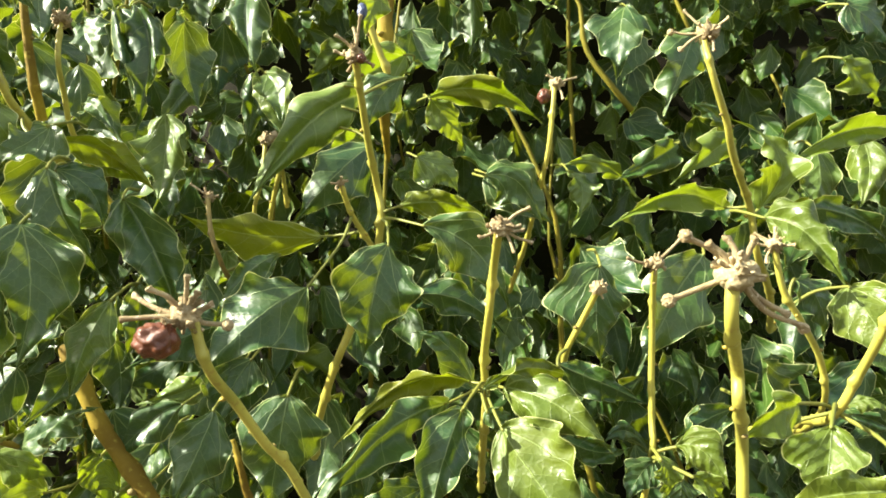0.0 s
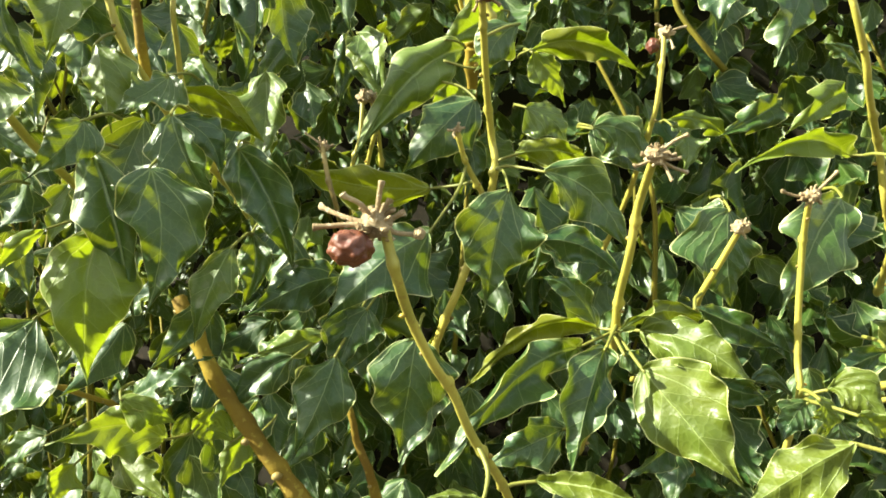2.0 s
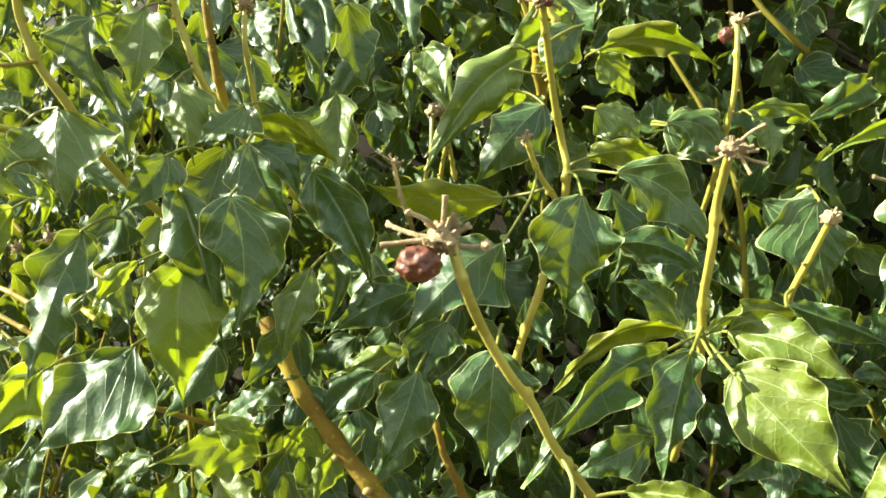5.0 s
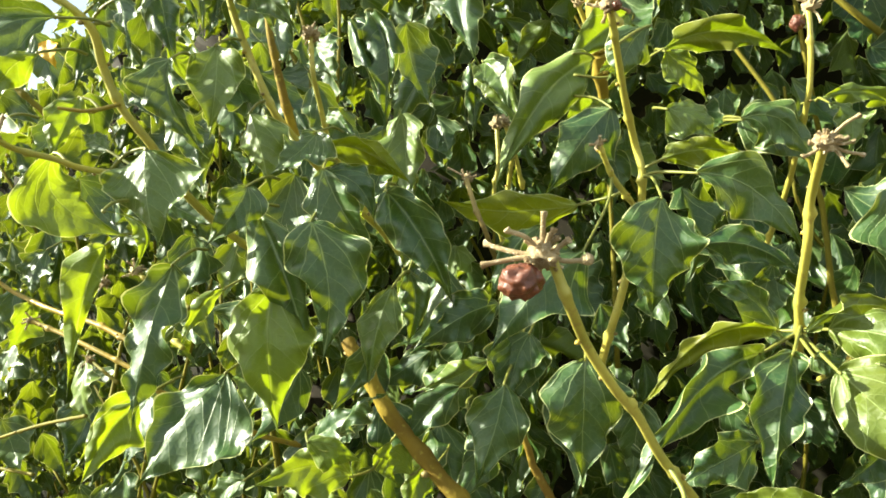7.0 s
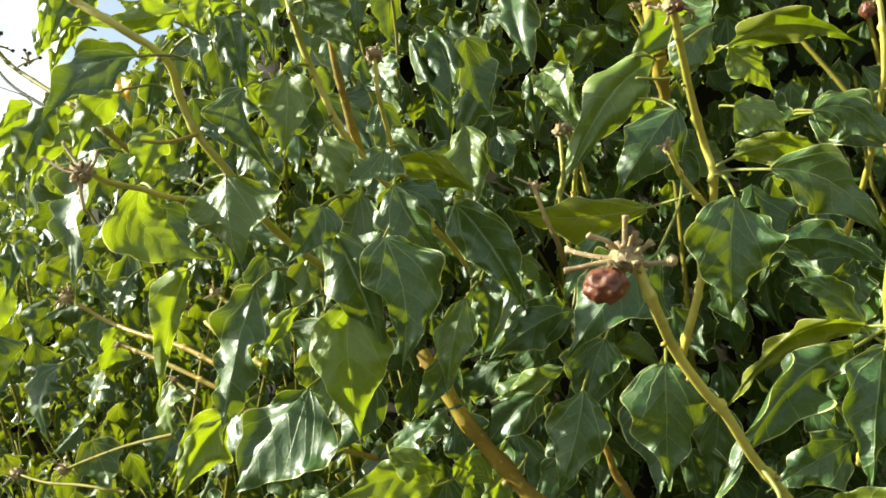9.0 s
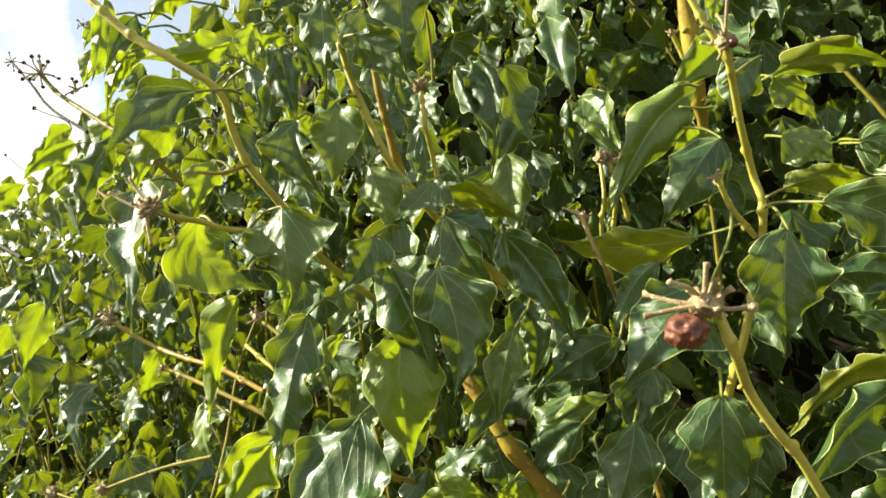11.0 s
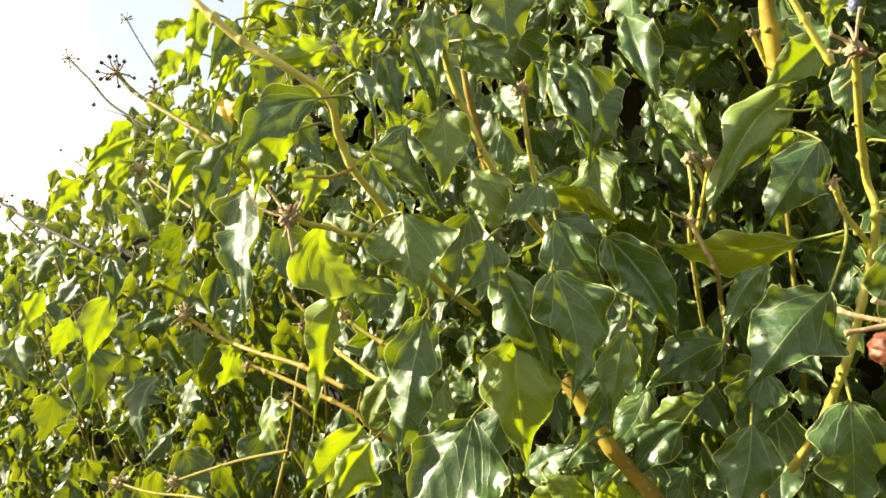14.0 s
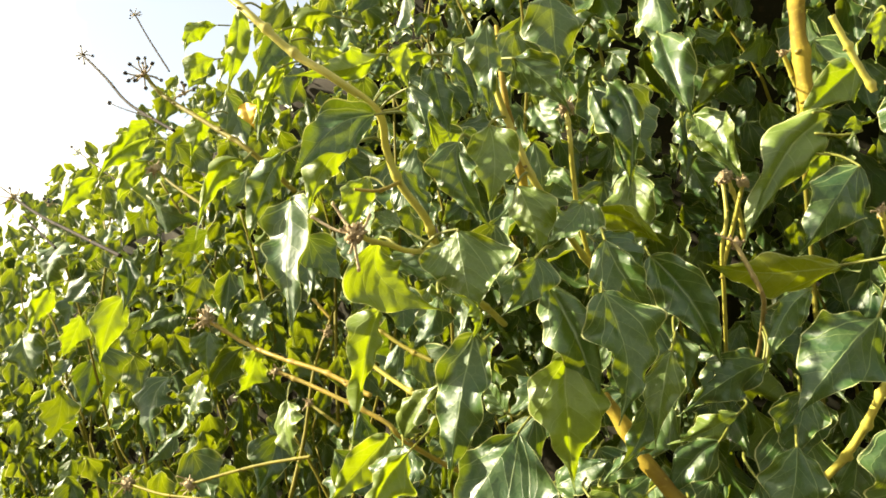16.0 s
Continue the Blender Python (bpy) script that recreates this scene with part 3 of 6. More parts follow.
arching_branch = ivy("ivy_branch", "stout ivy branch arching over with a dried side spray", "ivy branch")
stem(arching_branch, [(-0.2921, 0.2320, 1.4977), (-0.2824, 0.2360, 1.4867), (-0.2693, 0.2350, 1.4722), (-0.2548, 0.2400, 1.4552), (-0.2389, 0.2450, 1.4417), (-0.2266, 0.2589, 1.4283), (-0.2288, 0.2690, 1.4142), (-0.2264, 0.2750, 1.3994), (-0.2194, 0.2850, 1.3834), (-0.2207, 0.3000, 1.3718), (-0.2227, 0.3457, 1.3535), (-0.2248, 0.4173, 1.3352)], 0.002, 0.0023, "green", 5, 15)
stem(arching_branch, [(-0.2081, 0.1937, 1.3643), (-0.2115, 0.2050, 1.3636), (-0.2093, 0.2180, 1.3628), (-0.2066, 0.2350, 1.3614), (-0.2069, 0.2750, 1.3675)], 0.0011, 0.0014, "green", 2, 16)
stem(arching_branch, [(-0.2393, 0.2550, 1.3951), (-0.2310, 0.2620, 1.3944), (-0.2256, 0.2740, 1.3995)], 0.0008, 0.0011, "orange", 1, 17)
head = seed_head(arching_branch, (-0.2100, 0.1930, 1.3641), (0.0487, -0.9969, 0.0619), 0.0095, 8, 43, "spider", ((-0.2181, 0.1944, 1.3758), (-0.2258, 0.1929, 1.3722), (-0.2042, 0.1943, 1.3701), (-0.2090, 0.1919, 1.3514), (-0.2128, 0.1936, 1.3576)))

inner_branch = ivy("ivy_branch", "yellow-green ivy branch with a brown woody base", "ivy branch")
stem(inner_branch, [(-0.1819, 0.2850, 1.4585), (-0.1804, 0.2900, 1.4365), (-0.1769, 0.2950, 1.4189), (-0.1721, 0.3000, 1.3997), (-0.1688, 0.3100, 1.3882), (-0.1624, 0.3513, 1.3661), (-0.1559, 0.4185, 1.3440)], 0.0018, 0.0022, "green", 4, 18)

old_stem = ivy("ivy_vine", "old brown woody ivy stem rising through leaves", "ivy stem")
stem(old_stem, [(-0.1900, 0.3440, 1.4930), (-0.1894, 0.3400, 1.4720), (-0.1890, 0.3400, 1.4513), (-0.1886, 0.3450, 1.4316), (-0.1878, 0.3500, 1.4146), (-0.1886, 0.3600, 1.4003)], 0.0013, 0.003, "woody", 3, 19)

woody_stem = ivy("ivy_vine", "thick orange-brown woody ivy stem leaning through foliage", "ivy stem")
stem(woody_stem, [(-0.1572, 0.3312, 1.2942), (-0.1549, 0.3300, 1.2901), (-0.1516, 0.3300, 1.2841), (-0.1416, 0.3300, 1.2636), (-0.1314, 0.3320, 1.2477), (-0.1163, 0.3350, 1.2257), (-0.0976, 0.3400, 1.2013)], 0.0038, 0.0044, "woody", 4, 20)

lower_stem = ivy("ivy_vine", "brown woody ivy stem partly hidden by leaves", "ivy stem")
stem(lower_stem, [(-0.0850, 0.3300, 1.2560), (-0.0812, 0.3300, 1.2442), (-0.0799, 0.3350, 1.2340), (-0.0755, 0.3400, 1.2211), (-0.0734, 0.3600, 1.1993)], 0.0014, 0.003, "woody", 2, 21)

pole_shoot = ivy("ivy_shoot", "thick yellow-brown bare ivy stem against dark foliage", "ivy shoot")
stem(pole_shoot, [(-0.0270, 0.4400, 1.5500), (-0.0300, 0.4420, 1.5150), (-0.0330, 0.4440, 1.4800), (-0.0338, 0.4460, 1.4450)], 0.0050, 0.0054, "woody", 3, 22)
stem(pole_shoot, [(-0.0338, 0.4460, 1.4450), (-0.0340, 0.4650, 1.4280), (-0.0345, 0.5000, 1.4100)], 0.0054, 0.0016, "woody", 2, 25)
stem(pole_shoot, [(-0.0353, 0.3300, 1.4515), (-0.0290, 0.3350, 1.4333), (-0.0224, 0.3400, 1.4164)], 0.0017, 0.0018, "green", 2, 23)
stem(pole_shoot, [(-0.0420, 0.4450, 1.4760), (-0.0365, 0.4560, 1.4580)], 0.0016, 0.0018, "green", 1, 24)
head = seed_head(pole_shoot, (-0.0422, 0.4447, 1.4768), (-0.2653, -0.3716, 0.8897), 0.006, 5, 47, "dry")

fork_shoot = ivy("ivy_shoot", "forked ivy shoot with two knobbly dried heads", "ivy shoot")
stem(fork_shoot, [(-0.0856, 0.3950, 1.3992), (-0.0825, 0.4000, 1.3833), (-0.0817, 0.4100, 1.3658)], 0.0013, 0.0015, "green", 2, 25)
stem(fork_shoot, [(-0.0790, 0.3900, 1.3931), (-0.0859, 0.4000, 1.3746), (-0.0944, 0.4200, 1.3531)], 0.0013, 0.0015, "green", 2, 26)
head = seed_head(fork_shoot, (-0.0860, 0.3950, 1.4002), (-0.1939, -0.2783, 0.9407), 0.0045, 6, 53, "stub")
head = seed_head(fork_shoot, (-0.0788, 0.3900, 1.3943), (0.3050, -0.4313, 0.8491), 0.0045, 6, 54, "stub")

sky_spray = ivy("ivy_shoot", "olive ivy shoot with a black-berried head against sky", "ivy shoot")
stem(sky_spray, [(-0.4410, 0.3596, 1.5291), (-0.4268, 0.3600, 1.5113), (-0.3830, 0.3500, 1.4788), (-0.3508, 0.3450, 1.4540), (-0.3312, 0.3600, 1.4281)], 0.0016, 0.002, "olive", 4, 27)
head = seed_head(sky_spray, (-0.4410, 0.3596, 1.5291), (-0.7421, 0.1572, 0.6515), 0.0125, 14, 59, "blackfruit")
head = seed_head(sky_spray, (-0.4031, 0.3520, 1.5050), (-0.6075, 0.0604, 0.7920), 0.009, 7, 60, "blackfruit")

far_spray = ivy("ivy_shoot", "thin grey ivy shoot with a dark seed head against sky", "ivy shoot")
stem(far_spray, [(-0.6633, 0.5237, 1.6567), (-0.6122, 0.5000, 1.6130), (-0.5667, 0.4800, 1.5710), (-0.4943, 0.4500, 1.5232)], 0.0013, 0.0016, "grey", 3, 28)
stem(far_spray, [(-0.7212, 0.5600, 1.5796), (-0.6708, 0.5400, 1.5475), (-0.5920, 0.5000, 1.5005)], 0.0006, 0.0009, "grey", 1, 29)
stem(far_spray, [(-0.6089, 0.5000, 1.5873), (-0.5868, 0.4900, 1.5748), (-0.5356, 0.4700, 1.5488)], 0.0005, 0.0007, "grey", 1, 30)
head = seed_head(far_spray, (-0.6633, 0.5237, 1.6567), (-0.7169, 0.3321, 0.6130), 0.0095, 9, 61, "blackfruit")

high_spray = ivy("ivy_shoot", "distant ivy seed head on a thin grey stalk", "ivy shoot")
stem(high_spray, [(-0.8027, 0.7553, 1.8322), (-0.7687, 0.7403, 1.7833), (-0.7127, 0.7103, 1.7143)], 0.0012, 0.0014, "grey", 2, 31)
head = seed_head(high_spray, (-0.8047, 0.7553, 1.8345), (-0.5601, 0.2337, 0.7948), 0.0115, 10, 67, "blackfruit")

low_spray = ivy("ivy_shoot", "grey ivy shoot with black fruits leaning into the sky", "ivy shoot")
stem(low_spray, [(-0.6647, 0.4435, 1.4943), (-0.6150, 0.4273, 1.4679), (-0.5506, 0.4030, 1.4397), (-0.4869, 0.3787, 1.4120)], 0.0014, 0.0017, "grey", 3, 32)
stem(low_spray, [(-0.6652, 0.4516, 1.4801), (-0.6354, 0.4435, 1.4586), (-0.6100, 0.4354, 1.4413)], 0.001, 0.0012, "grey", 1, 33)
head = seed_head(low_spray, (-0.6660, 0.4435, 1.4961), (-0.8428, 0.2679, 0.4668), 0.016, 10, 71, "blackfruit")
head = seed_head(low_spray, (-0.6068, 0.4273, 1.4761), (0.0539, 0.0000, 0.9985), 0.008, 5, 72, "blackfruit")

hidden_spray = ivy("ivy_shoot", "ivy shoot with a round brown dried head between leaves", "ivy shoot")
stem(hidden_spray, [(-0.5586, 0.5018, 1.5122), (-0.5286, 0.4899, 1.4894), (-0.4842, 0.4780, 1.4591)], 0.0013, 0.0016, "olive", 2, 34)
head = seed_head(hidden_spray, (-0.5605, 0.5018, 1.5137), (-0.7619, 0.2852, 0.5815), 0.013, 16, 73, "dry")

mid_spray = ivy("ivy_shoot", "long olive ivy shoot with a starry dried head", "ivy shoot")
stem(mid_spray, [(-0.4329, 0.3989, 1.3614), (-0.4079, 0.4050, 1.3426), (-0.3777, 0.4000, 1.3298), (-0.3409, 0.3950, 1.3170), (-0.3072, 0.3900, 1.3000)], 0.0016, 0.0019, "orange", 4, 35)
head = seed_head(mid_spray, (-0.4329, 0.3989, 1.3614), (-0.7841, -0.1918, 0.5902), 0.014, 18, 79, "dry")

side_spray = ivy("ivy_shoot", "orange-brown ivy shoot with a small dried tip", "ivy shoot")
stem(side_spray, [(-0.3482, 0.3520, 1.3209), (-0.3295, 0.3520, 1.3126), (-0.3067, 0.3500, 1.3020), (-0.2796, 0.3500, 1.2873), (-0.2723, 0.3550, 1.2770), (-0.2561, 0.3880, 1.2542), (-0.2399, 0.4470, 1.2315)], 0.0014, 0.0018, "orange", 5, 36)
head = seed_head(side_spray, (-0.3482, 0.3520, 1.3209), (-0.9133, -0.0015, 0.4072), 0.006, 6, 83, "dry")

lower_spray = ivy("ivy_shoot", "pair of dried seed heads on low olive ivy shoots", "ivy shoot")
stem(lower_spray, [(-0.6044, 0.5000, 1.2360), (-0.5513, 0.4800, 1.2298), (-0.4936, 0.4600, 1.2283), (-0.4440, 0.4500, 1.2224)], 0.0012, 0.0014, "olive", 3, 37)
stem(lower_spray, [(-0.4869, 0.4400, 1.2439), (-0.4509, 0.4300, 1.2510), (-0.4084, 0.4200, 1.2583), (-0.3647, 0.4100, 1.2630)], 0.0012, 0.0014, "olive", 3, 38)
head = seed_head(lower_spray, (-0.6057, 0.5000, 1.2361), (-0.9332, 0.3430, 0.1074), 0.015, 10, 89, "dry")
head = seed_head(lower_spray, (-0.4885, 0.4400, 1.2436), (-0.9495, 0.2525, -0.1865), 0.013, 10, 97, "dry")

twin_spray = ivy("ivy_shoot", "two short ivy shoots with dried heads behind a hanging leaf", "ivy shoot")
stem(twin_spray, [(-0.2861, 0.3600, 1.3409), (-0.2670, 0.3550, 1.3274), (-0.2486, 0.3500, 1.3178)], 0.0013, 0.0015, "olive", 2, 39)
stem(twin_spray, [(-0.3102, 0.3800, 1.3284), (-0.2899, 0.3750, 1.3130), (-0.2672, 0.3700, 1.2982)], 0.0015, 0.0017, "green", 2, 40)
stem(twin_spray, [(-0.3484, 0.4000, 1.3655), (-0.3361, 0.4000, 1.3509)], 0.0011, 0.0013, "orange", 1, 41)
stem(twin_spray, [(-0.3678, 0.4200, 1.2961), (-0.3412, 0.4100, 1.2813)], 0.0012, 0.0013, "olive", 1, 42)
head = seed_head(twin_spray, (-0.2867, 0.3600, 1.3419), (-0.7890, 0.2005, 0.5808), 0.008, 8, 101, "dry")
head = seed_head(twin_spray, (-0.3392, 0.4000, 1.3421), (-0.6102, 0.0000, 0.7922), 0.008, 8, 103, "dry")
head = seed_head(twin_spray, (-0.3686, 0.4200, 1.2969), (-0.8284, 0.3026, 0.4714), 0.007, 7, 107, "dry")
berry(far_spray, (-0.6089, 0.5000, 1.5873), 0.0022, "black", 172, (1, 1, 1), "shrivelled black fruit")
berry(far_spray, (-0.7212, 0.5600, 1.5802), 0.0016, "black", 112, (1, 1, 1), "shrivelled black fruit")
v, f, uv, rims = blade((-0.4375, 0.4700, 1.5406), (-0.4350, 0.4690, 1.5290), (-0.4323, 0.4700, 1.5181), (-0.4440, 0.4700, 1.5314), (-0.4235, 0.4700, 1.5290), 0.05, 4, 16, 5)
mesh_object("leaf", v, f, YELLOWED, sky_spray, "small yellowed dying leaf")

# ---------------------------------------------------------------- the leaves that stand out, each on its shoot
leaf(tall_shoot, (-0.0493, 0.3285, 1.3414), (-0.0797, 0.3190, 1.3417), (-0.1039, 0.3095, 1.3481), (-0.0896, 0.3165, 1.3524), (-0.0957, 0.3215, 1.3351), 0.037, (-0.0301, 0.3140, 1.3422), 500, "olive")
leaf(centre_shoot, (0.0212, 0.2499, 1.2735), (0.0316, 0.2390, 1.2595), (0.0442, 0.2281, 1.2422), (0.0230, 0.2412, 1.2522), (0.0423, 0.2368, 1.2715), 0.076, (0.0178, 0.2740, 1.2842), 501, "light")
leaf(centre_shoot, (0.0091, 0.2416, 1.2804), (0.0026, 0.2370, 1.2648), (-0.0014, 0.2324, 1.2439), (-0.0074, 0.2351, 1.2633), (0.0087, 0.2389, 1.2623), 0.028, (0.0178, 0.2740, 1.2842), 502)
leaf(centre_shoot, (0.0130, 0.2796, 1.2846), (-0.0122, 0.2740, 1.2846), (-0.0330, 0.2684, 1.2624), (-0.0093, 0.2736, 1.2893), (-0.0122, 0.2744, 1.2780), 0.075, (0.0178, 0.2740, 1.2842), 503, "olive")
leaf(centre_shoot, (0.0043, 0.2652, 1.2790), (-0.0197, 0.2530, 1.2686), (-0.0390, 0.2408, 1.2419), (-0.0227, 0.2516, 1.2746), (-0.0149, 0.2544, 1.2625), 0.079, (0.0178, 0.2740, 1.2842), 504)
leaf(centre_shoot, (0.0152, 0.2562, 1.2847), (0.0334, 0.2640, 1.2912), (0.0571, 0.2718, 1.2809), (0.0346, 0.2655, 1.2864), (0.0323, 0.2625, 1.2948), 0.055, (0.0178, 0.2740, 1.2842), 505, "light")
leaf(centre_shoot, (0.0229, 0.2603, 1.2847), (0.0385, 0.2500, 1.2803), (0.0542, 0.2397, 1.2667), (0.0339, 0.2488, 1.2720), (0.0424, 0.2512, 1.2870), 0.033, (0.0178, 0.2740, 1.2842), 506, "light")
leaf(short_shoot, (0.0406, 0.2616, 1.2921), (0.0565, 0.2660, 1.2854), (0.0743, 0.2704, 1.2775), (0.0526, 0.2654, 1.2797), (0.0551, 0.2666, 1.2913), 0.041, (0.0457, 0.2703, 1.2973), 507)
leaf(centre_shoot, (0.0169, 0.2569, 1.2778), (0.0213, 0.2580, 1.2729), (0.0253, 0.2591, 1.2680), (0.0173, 0.2570, 1.2726), (0.0253, 0.2590, 1.2763), 0.046, (0.0178, 0.2740, 1.2842), 508)
leaf(slim_shoot, (0.0331, 0.2492, 1.2531), (0.0227, 0.2450, 1.2480), (0.0143, 0.2408, 1.2421), (0.0228, 0.2450, 1.2525), (0.0234, 0.2450, 1.2435), 0.051, (0.0371, 0.2710, 1.2575), 509)
leaf(berry_shoot, (-0.0122, 0.2322, 1.2437), (0.0034, 0.2250, 1.2434), (0.0189, 0.2178, 1.2399), (0.0009, 0.2233, 1.2387), (0.0030, 0.2267, 1.2463), 0.031, (-0.0213, 0.2308, 1.2422), 510, "light")
leaf(berry_shoot, (-0.0268, 0.1993, 1.2470), (-0.0357, 0.2000, 1.2474), (-0.0450, 0.2007, 1.2440), (-0.0350, 0.2013, 1.2490), (-0.0360, 0.1987, 1.2441), 0.031, (-0.0285, 0.2103, 1.2579), 511, "light")
leaf(near_shoot, (0.0617, 0.2058, 1.2602), (0.0472, 0.2050, 1.2524), (0.0321, 0.2042, 1.2426), (0.0438, 0.2086, 1.2574), (0.0503, 0.2014, 1.2457), 0.020, (0.0749, 0.1975, 1.2536), 512, "light")
leaf(edge_shoot, (0.1011, 0.2064, 1.2811), (0.0979, 0.2030, 1.2709), (0.0940, 0.1996, 1.2616), (0.0869, 0.2052, 1.2738), (0.1065, 0.2008, 1.2734), 0.051, (0.1166, 0.2335, 1.2808), 513, "young")
leaf(slim_shoot, (0.0739, 0.2480, 1.2680), (0.0813, 0.2430, 1.2676), (0.0875, 0.2380, 1.2564), (0.0772, 0.2429, 1.2613), (0.0854, 0.2431, 1.2739), 0.085, (0.0690, 0.2550, 1.2640), 514, "light")
leaf(edge_shoot, (0.0990, 0.2195, 1.2848), (0.0882, 0.2150, 1.2818), (0.0791, 0.2105, 1.2742), (0.0845, 0.2130, 1.2859), (0.0924, 0.2170, 1.2761), 0.089, (0.1166, 0.2335, 1.2808), 515, "young")
leaf(slim_shoot, (0.0958, 0.2551, 1.2792), (0.0840, 0.2500, 1.2758), (0.0730, 0.2449, 1.2709), (0.0829, 0.2501, 1.2801), (0.0868, 0.2499, 1.2715), 0.024, (0.1001, 0.2770, 1.2828), 516)
leaf(slim_shoot, (0.0697, 0.2608, 1.2639), (0.0605, 0.2570, 1.2717), (0.0516, 0.2532, 1.2653), (0.0584, 0.2569, 1.2747), (0.0597, 0.2571, 1.2676), 0.041, (0.0690, 0.2550, 1.2640), 517)
leaf(slim_shoot, (0.0664, 0.2415, 1.2653), (0.0603, 0.2380, 1.2611), (0.0557, 0.2345, 1.2534), (0.0541, 0.2377, 1.2620), (0.0661, 0.2383, 1.2583), 0.016, (0.0690, 0.2550, 1.2640), 518)
leaf(slim_shoot, (0.0650, 0.2320, 1.2677), (0.0671, 0.2320, 1.2620), (0.0658, 0.2320, 1.2551), (0.0630, 0.2300, 1.2624), (0.0710, 0.2340, 1.2631), 0.056, (0.0690, 0.2550, 1.2640), 519, "young")
leaf(slim_shoot, (0.0369, 0.2413, 1.2730), (0.0486, 0.2450, 1.2674), (0.0615, 0.2487, 1.2675), (0.0476, 0.2447, 1.2631), (0.0490, 0.2453, 1.2713), 0.071, (0.0323, 0.2598, 1.2761), 520)
leaf(leaning_shoot, (0.0969, 0.2816, 1.3309), (0.0805, 0.2720, 1.3120), (0.0670, 0.2624, 1.2886), (0.0655, 0.2696, 1.3110), (0.0908, 0.2744, 1.3023), 0.041, (0.0997, 0.3034, 1.3367), 521)
leaf(short_shoot, (0.0605, 0.2870, 1.3271), (0.0577, 0.2850, 1.3080), (0.0623, 0.2830, 1.2903), (0.0409, 0.2815, 1.3120), (0.0701, 0.2885, 1.3112), 0.069, (0.0603, 0.3076, 1.3340), 522)
leaf(right_shoot, (0.1157, 0.2749, 1.3430), (0.1264, 0.2650, 1.3350), (0.1339, 0.2551, 1.3171), (0.1200, 0.2648, 1.3296), (0.1292, 0.2652, 1.3451), 0.086, (0.1132, 0.2976, 1.3485), 523, "light")
leaf(leaning_shoot, (0.1188, 0.2604, 1.3204), (0.1259, 0.2620, 1.3139), (0.1327, 0.2636, 1.3005), (0.1203, 0.2595, 1.3061), (0.1326, 0.2645, 1.3174), 0.076, (0.1173, 0.2601, 1.3117), 524)
leaf(leaning_shoot, (0.1328, 0.2537, 1.3178), (0.1353, 0.2450, 1.3067), (0.1402, 0.2363, 1.2910), (0.1271, 0.2474, 1.2993), (0.1429, 0.2426, 1.3136), 0.048, (0.1173, 0.2601, 1.3117), 525, "light")
leaf(right_shoot, (0.1383, 0.2945, 1.3490), (0.1595, 0.3000, 1.3465), (0.1853, 0.3055, 1.3339), (0.1568, 0.2996, 1.3399), (0.1600, 0.3004, 1.3532), 0.050, (0.1337, 0.3134, 1.3525), 526)
leaf(right_shoot, (0.2177, 0.3644, 1.3993), (0.1812, 0.3500, 1.3909), (0.1537, 0.3356, 1.3720), (0.1744, 0.3476, 1.3945), (0.1835, 0.3524, 1.3840), 0.041, (0.2220, 0.3864, 1.4031), 527, "young")
leaf(right_shoot, (0.1894, 0.3817, 1.3929), (0.1907, 0.3800, 1.3758), (0.1863, 0.3783, 1.3571), (0.1786, 0.3794, 1.3780), (0.2029, 0.3806, 1.3760), 0.031, (0.1899, 0.4021, 1.3999), 528)
leaf(right_shoot, (0.2099, 0.3770, 1.3996), (0.2105, 0.3700, 1.3796), (0.2001, 0.3630, 1.3605), (0.2012, 0.3742, 1.3776), (0.2202, 0.3658, 1.3788), 0.022, (0.2111, 0.3987, 1.4062), 529, "light")
leaf(right_shoot, (0.1336, 0.3198, 1.3522), (0.1416, 0.3160, 1.3733), (0.1215, 0.3122, 1.3905), (0.1466, 0.3179, 1.3780), (0.1289, 0.3141, 1.3681), 0.014, (0.1294, 0.3174, 1.3499), 530, "young")
leaf(right_shoot, (0.1149, 0.2996, 1.3791), (0.1067, 0.2960, 1.3866), (0.0968, 0.2924, 1.3896), (0.1088, 0.2968, 1.3896), (0.1030, 0.2952, 1.3842), 0.022, (0.1145, 0.2943, 1.3666), 531)
leaf(right_shoot, (0.1558, 0.3954, 1.4002), (0.1382, 0.3860, 1.3914), (0.1198, 0.3766, 1.3738), (0.1322, 0.3823, 1.3984), (0.1461, 0.3897, 1.3863), 0.039, (0.1595, 0.4174, 1.4049), 532, "young")
leaf(right_shoot, (0.1214, 0.3247, 1.3538), (0.0933, 0.3120, 1.3567), (0.0680, 0.2993, 1.3424), (0.0934, 0.3118, 1.3611), (0.0914, 0.3122, 1.3491), 0.061, (0.1283, 0.3159, 1.3531), 533, "young")
leaf(back_shoot, (0.1317, 0.3814, 1.4526), (0.1199, 0.3750, 1.4320), (0.1111, 0.3686, 1.4059), (0.1037, 0.3680, 1.4272), (0.1360, 0.3820, 1.4350), 0.057, (0.1337, 0.4027, 1.4591), 534)
leaf(back_shoot, (0.1073, 0.4276, 1.4870), (0.1024, 0.4200, 1.4639), (0.0977, 0.4124, 1.4390), (0.0858, 0.4260, 1.4688), (0.1173, 0.4140, 1.4590), 0.085, (0.1082, 0.4491, 1.4937), 535)
leaf(back_shoot, (0.0226, 0.3561, 1.3741), (0.0388, 0.3600, 1.3649), (0.0574, 0.3639, 1.3501), (0.0277, 0.3555, 1.3553), (0.0453, 0.3645, 1.3785), 0.012, (0.0185, 0.3751, 1.3789), 536)
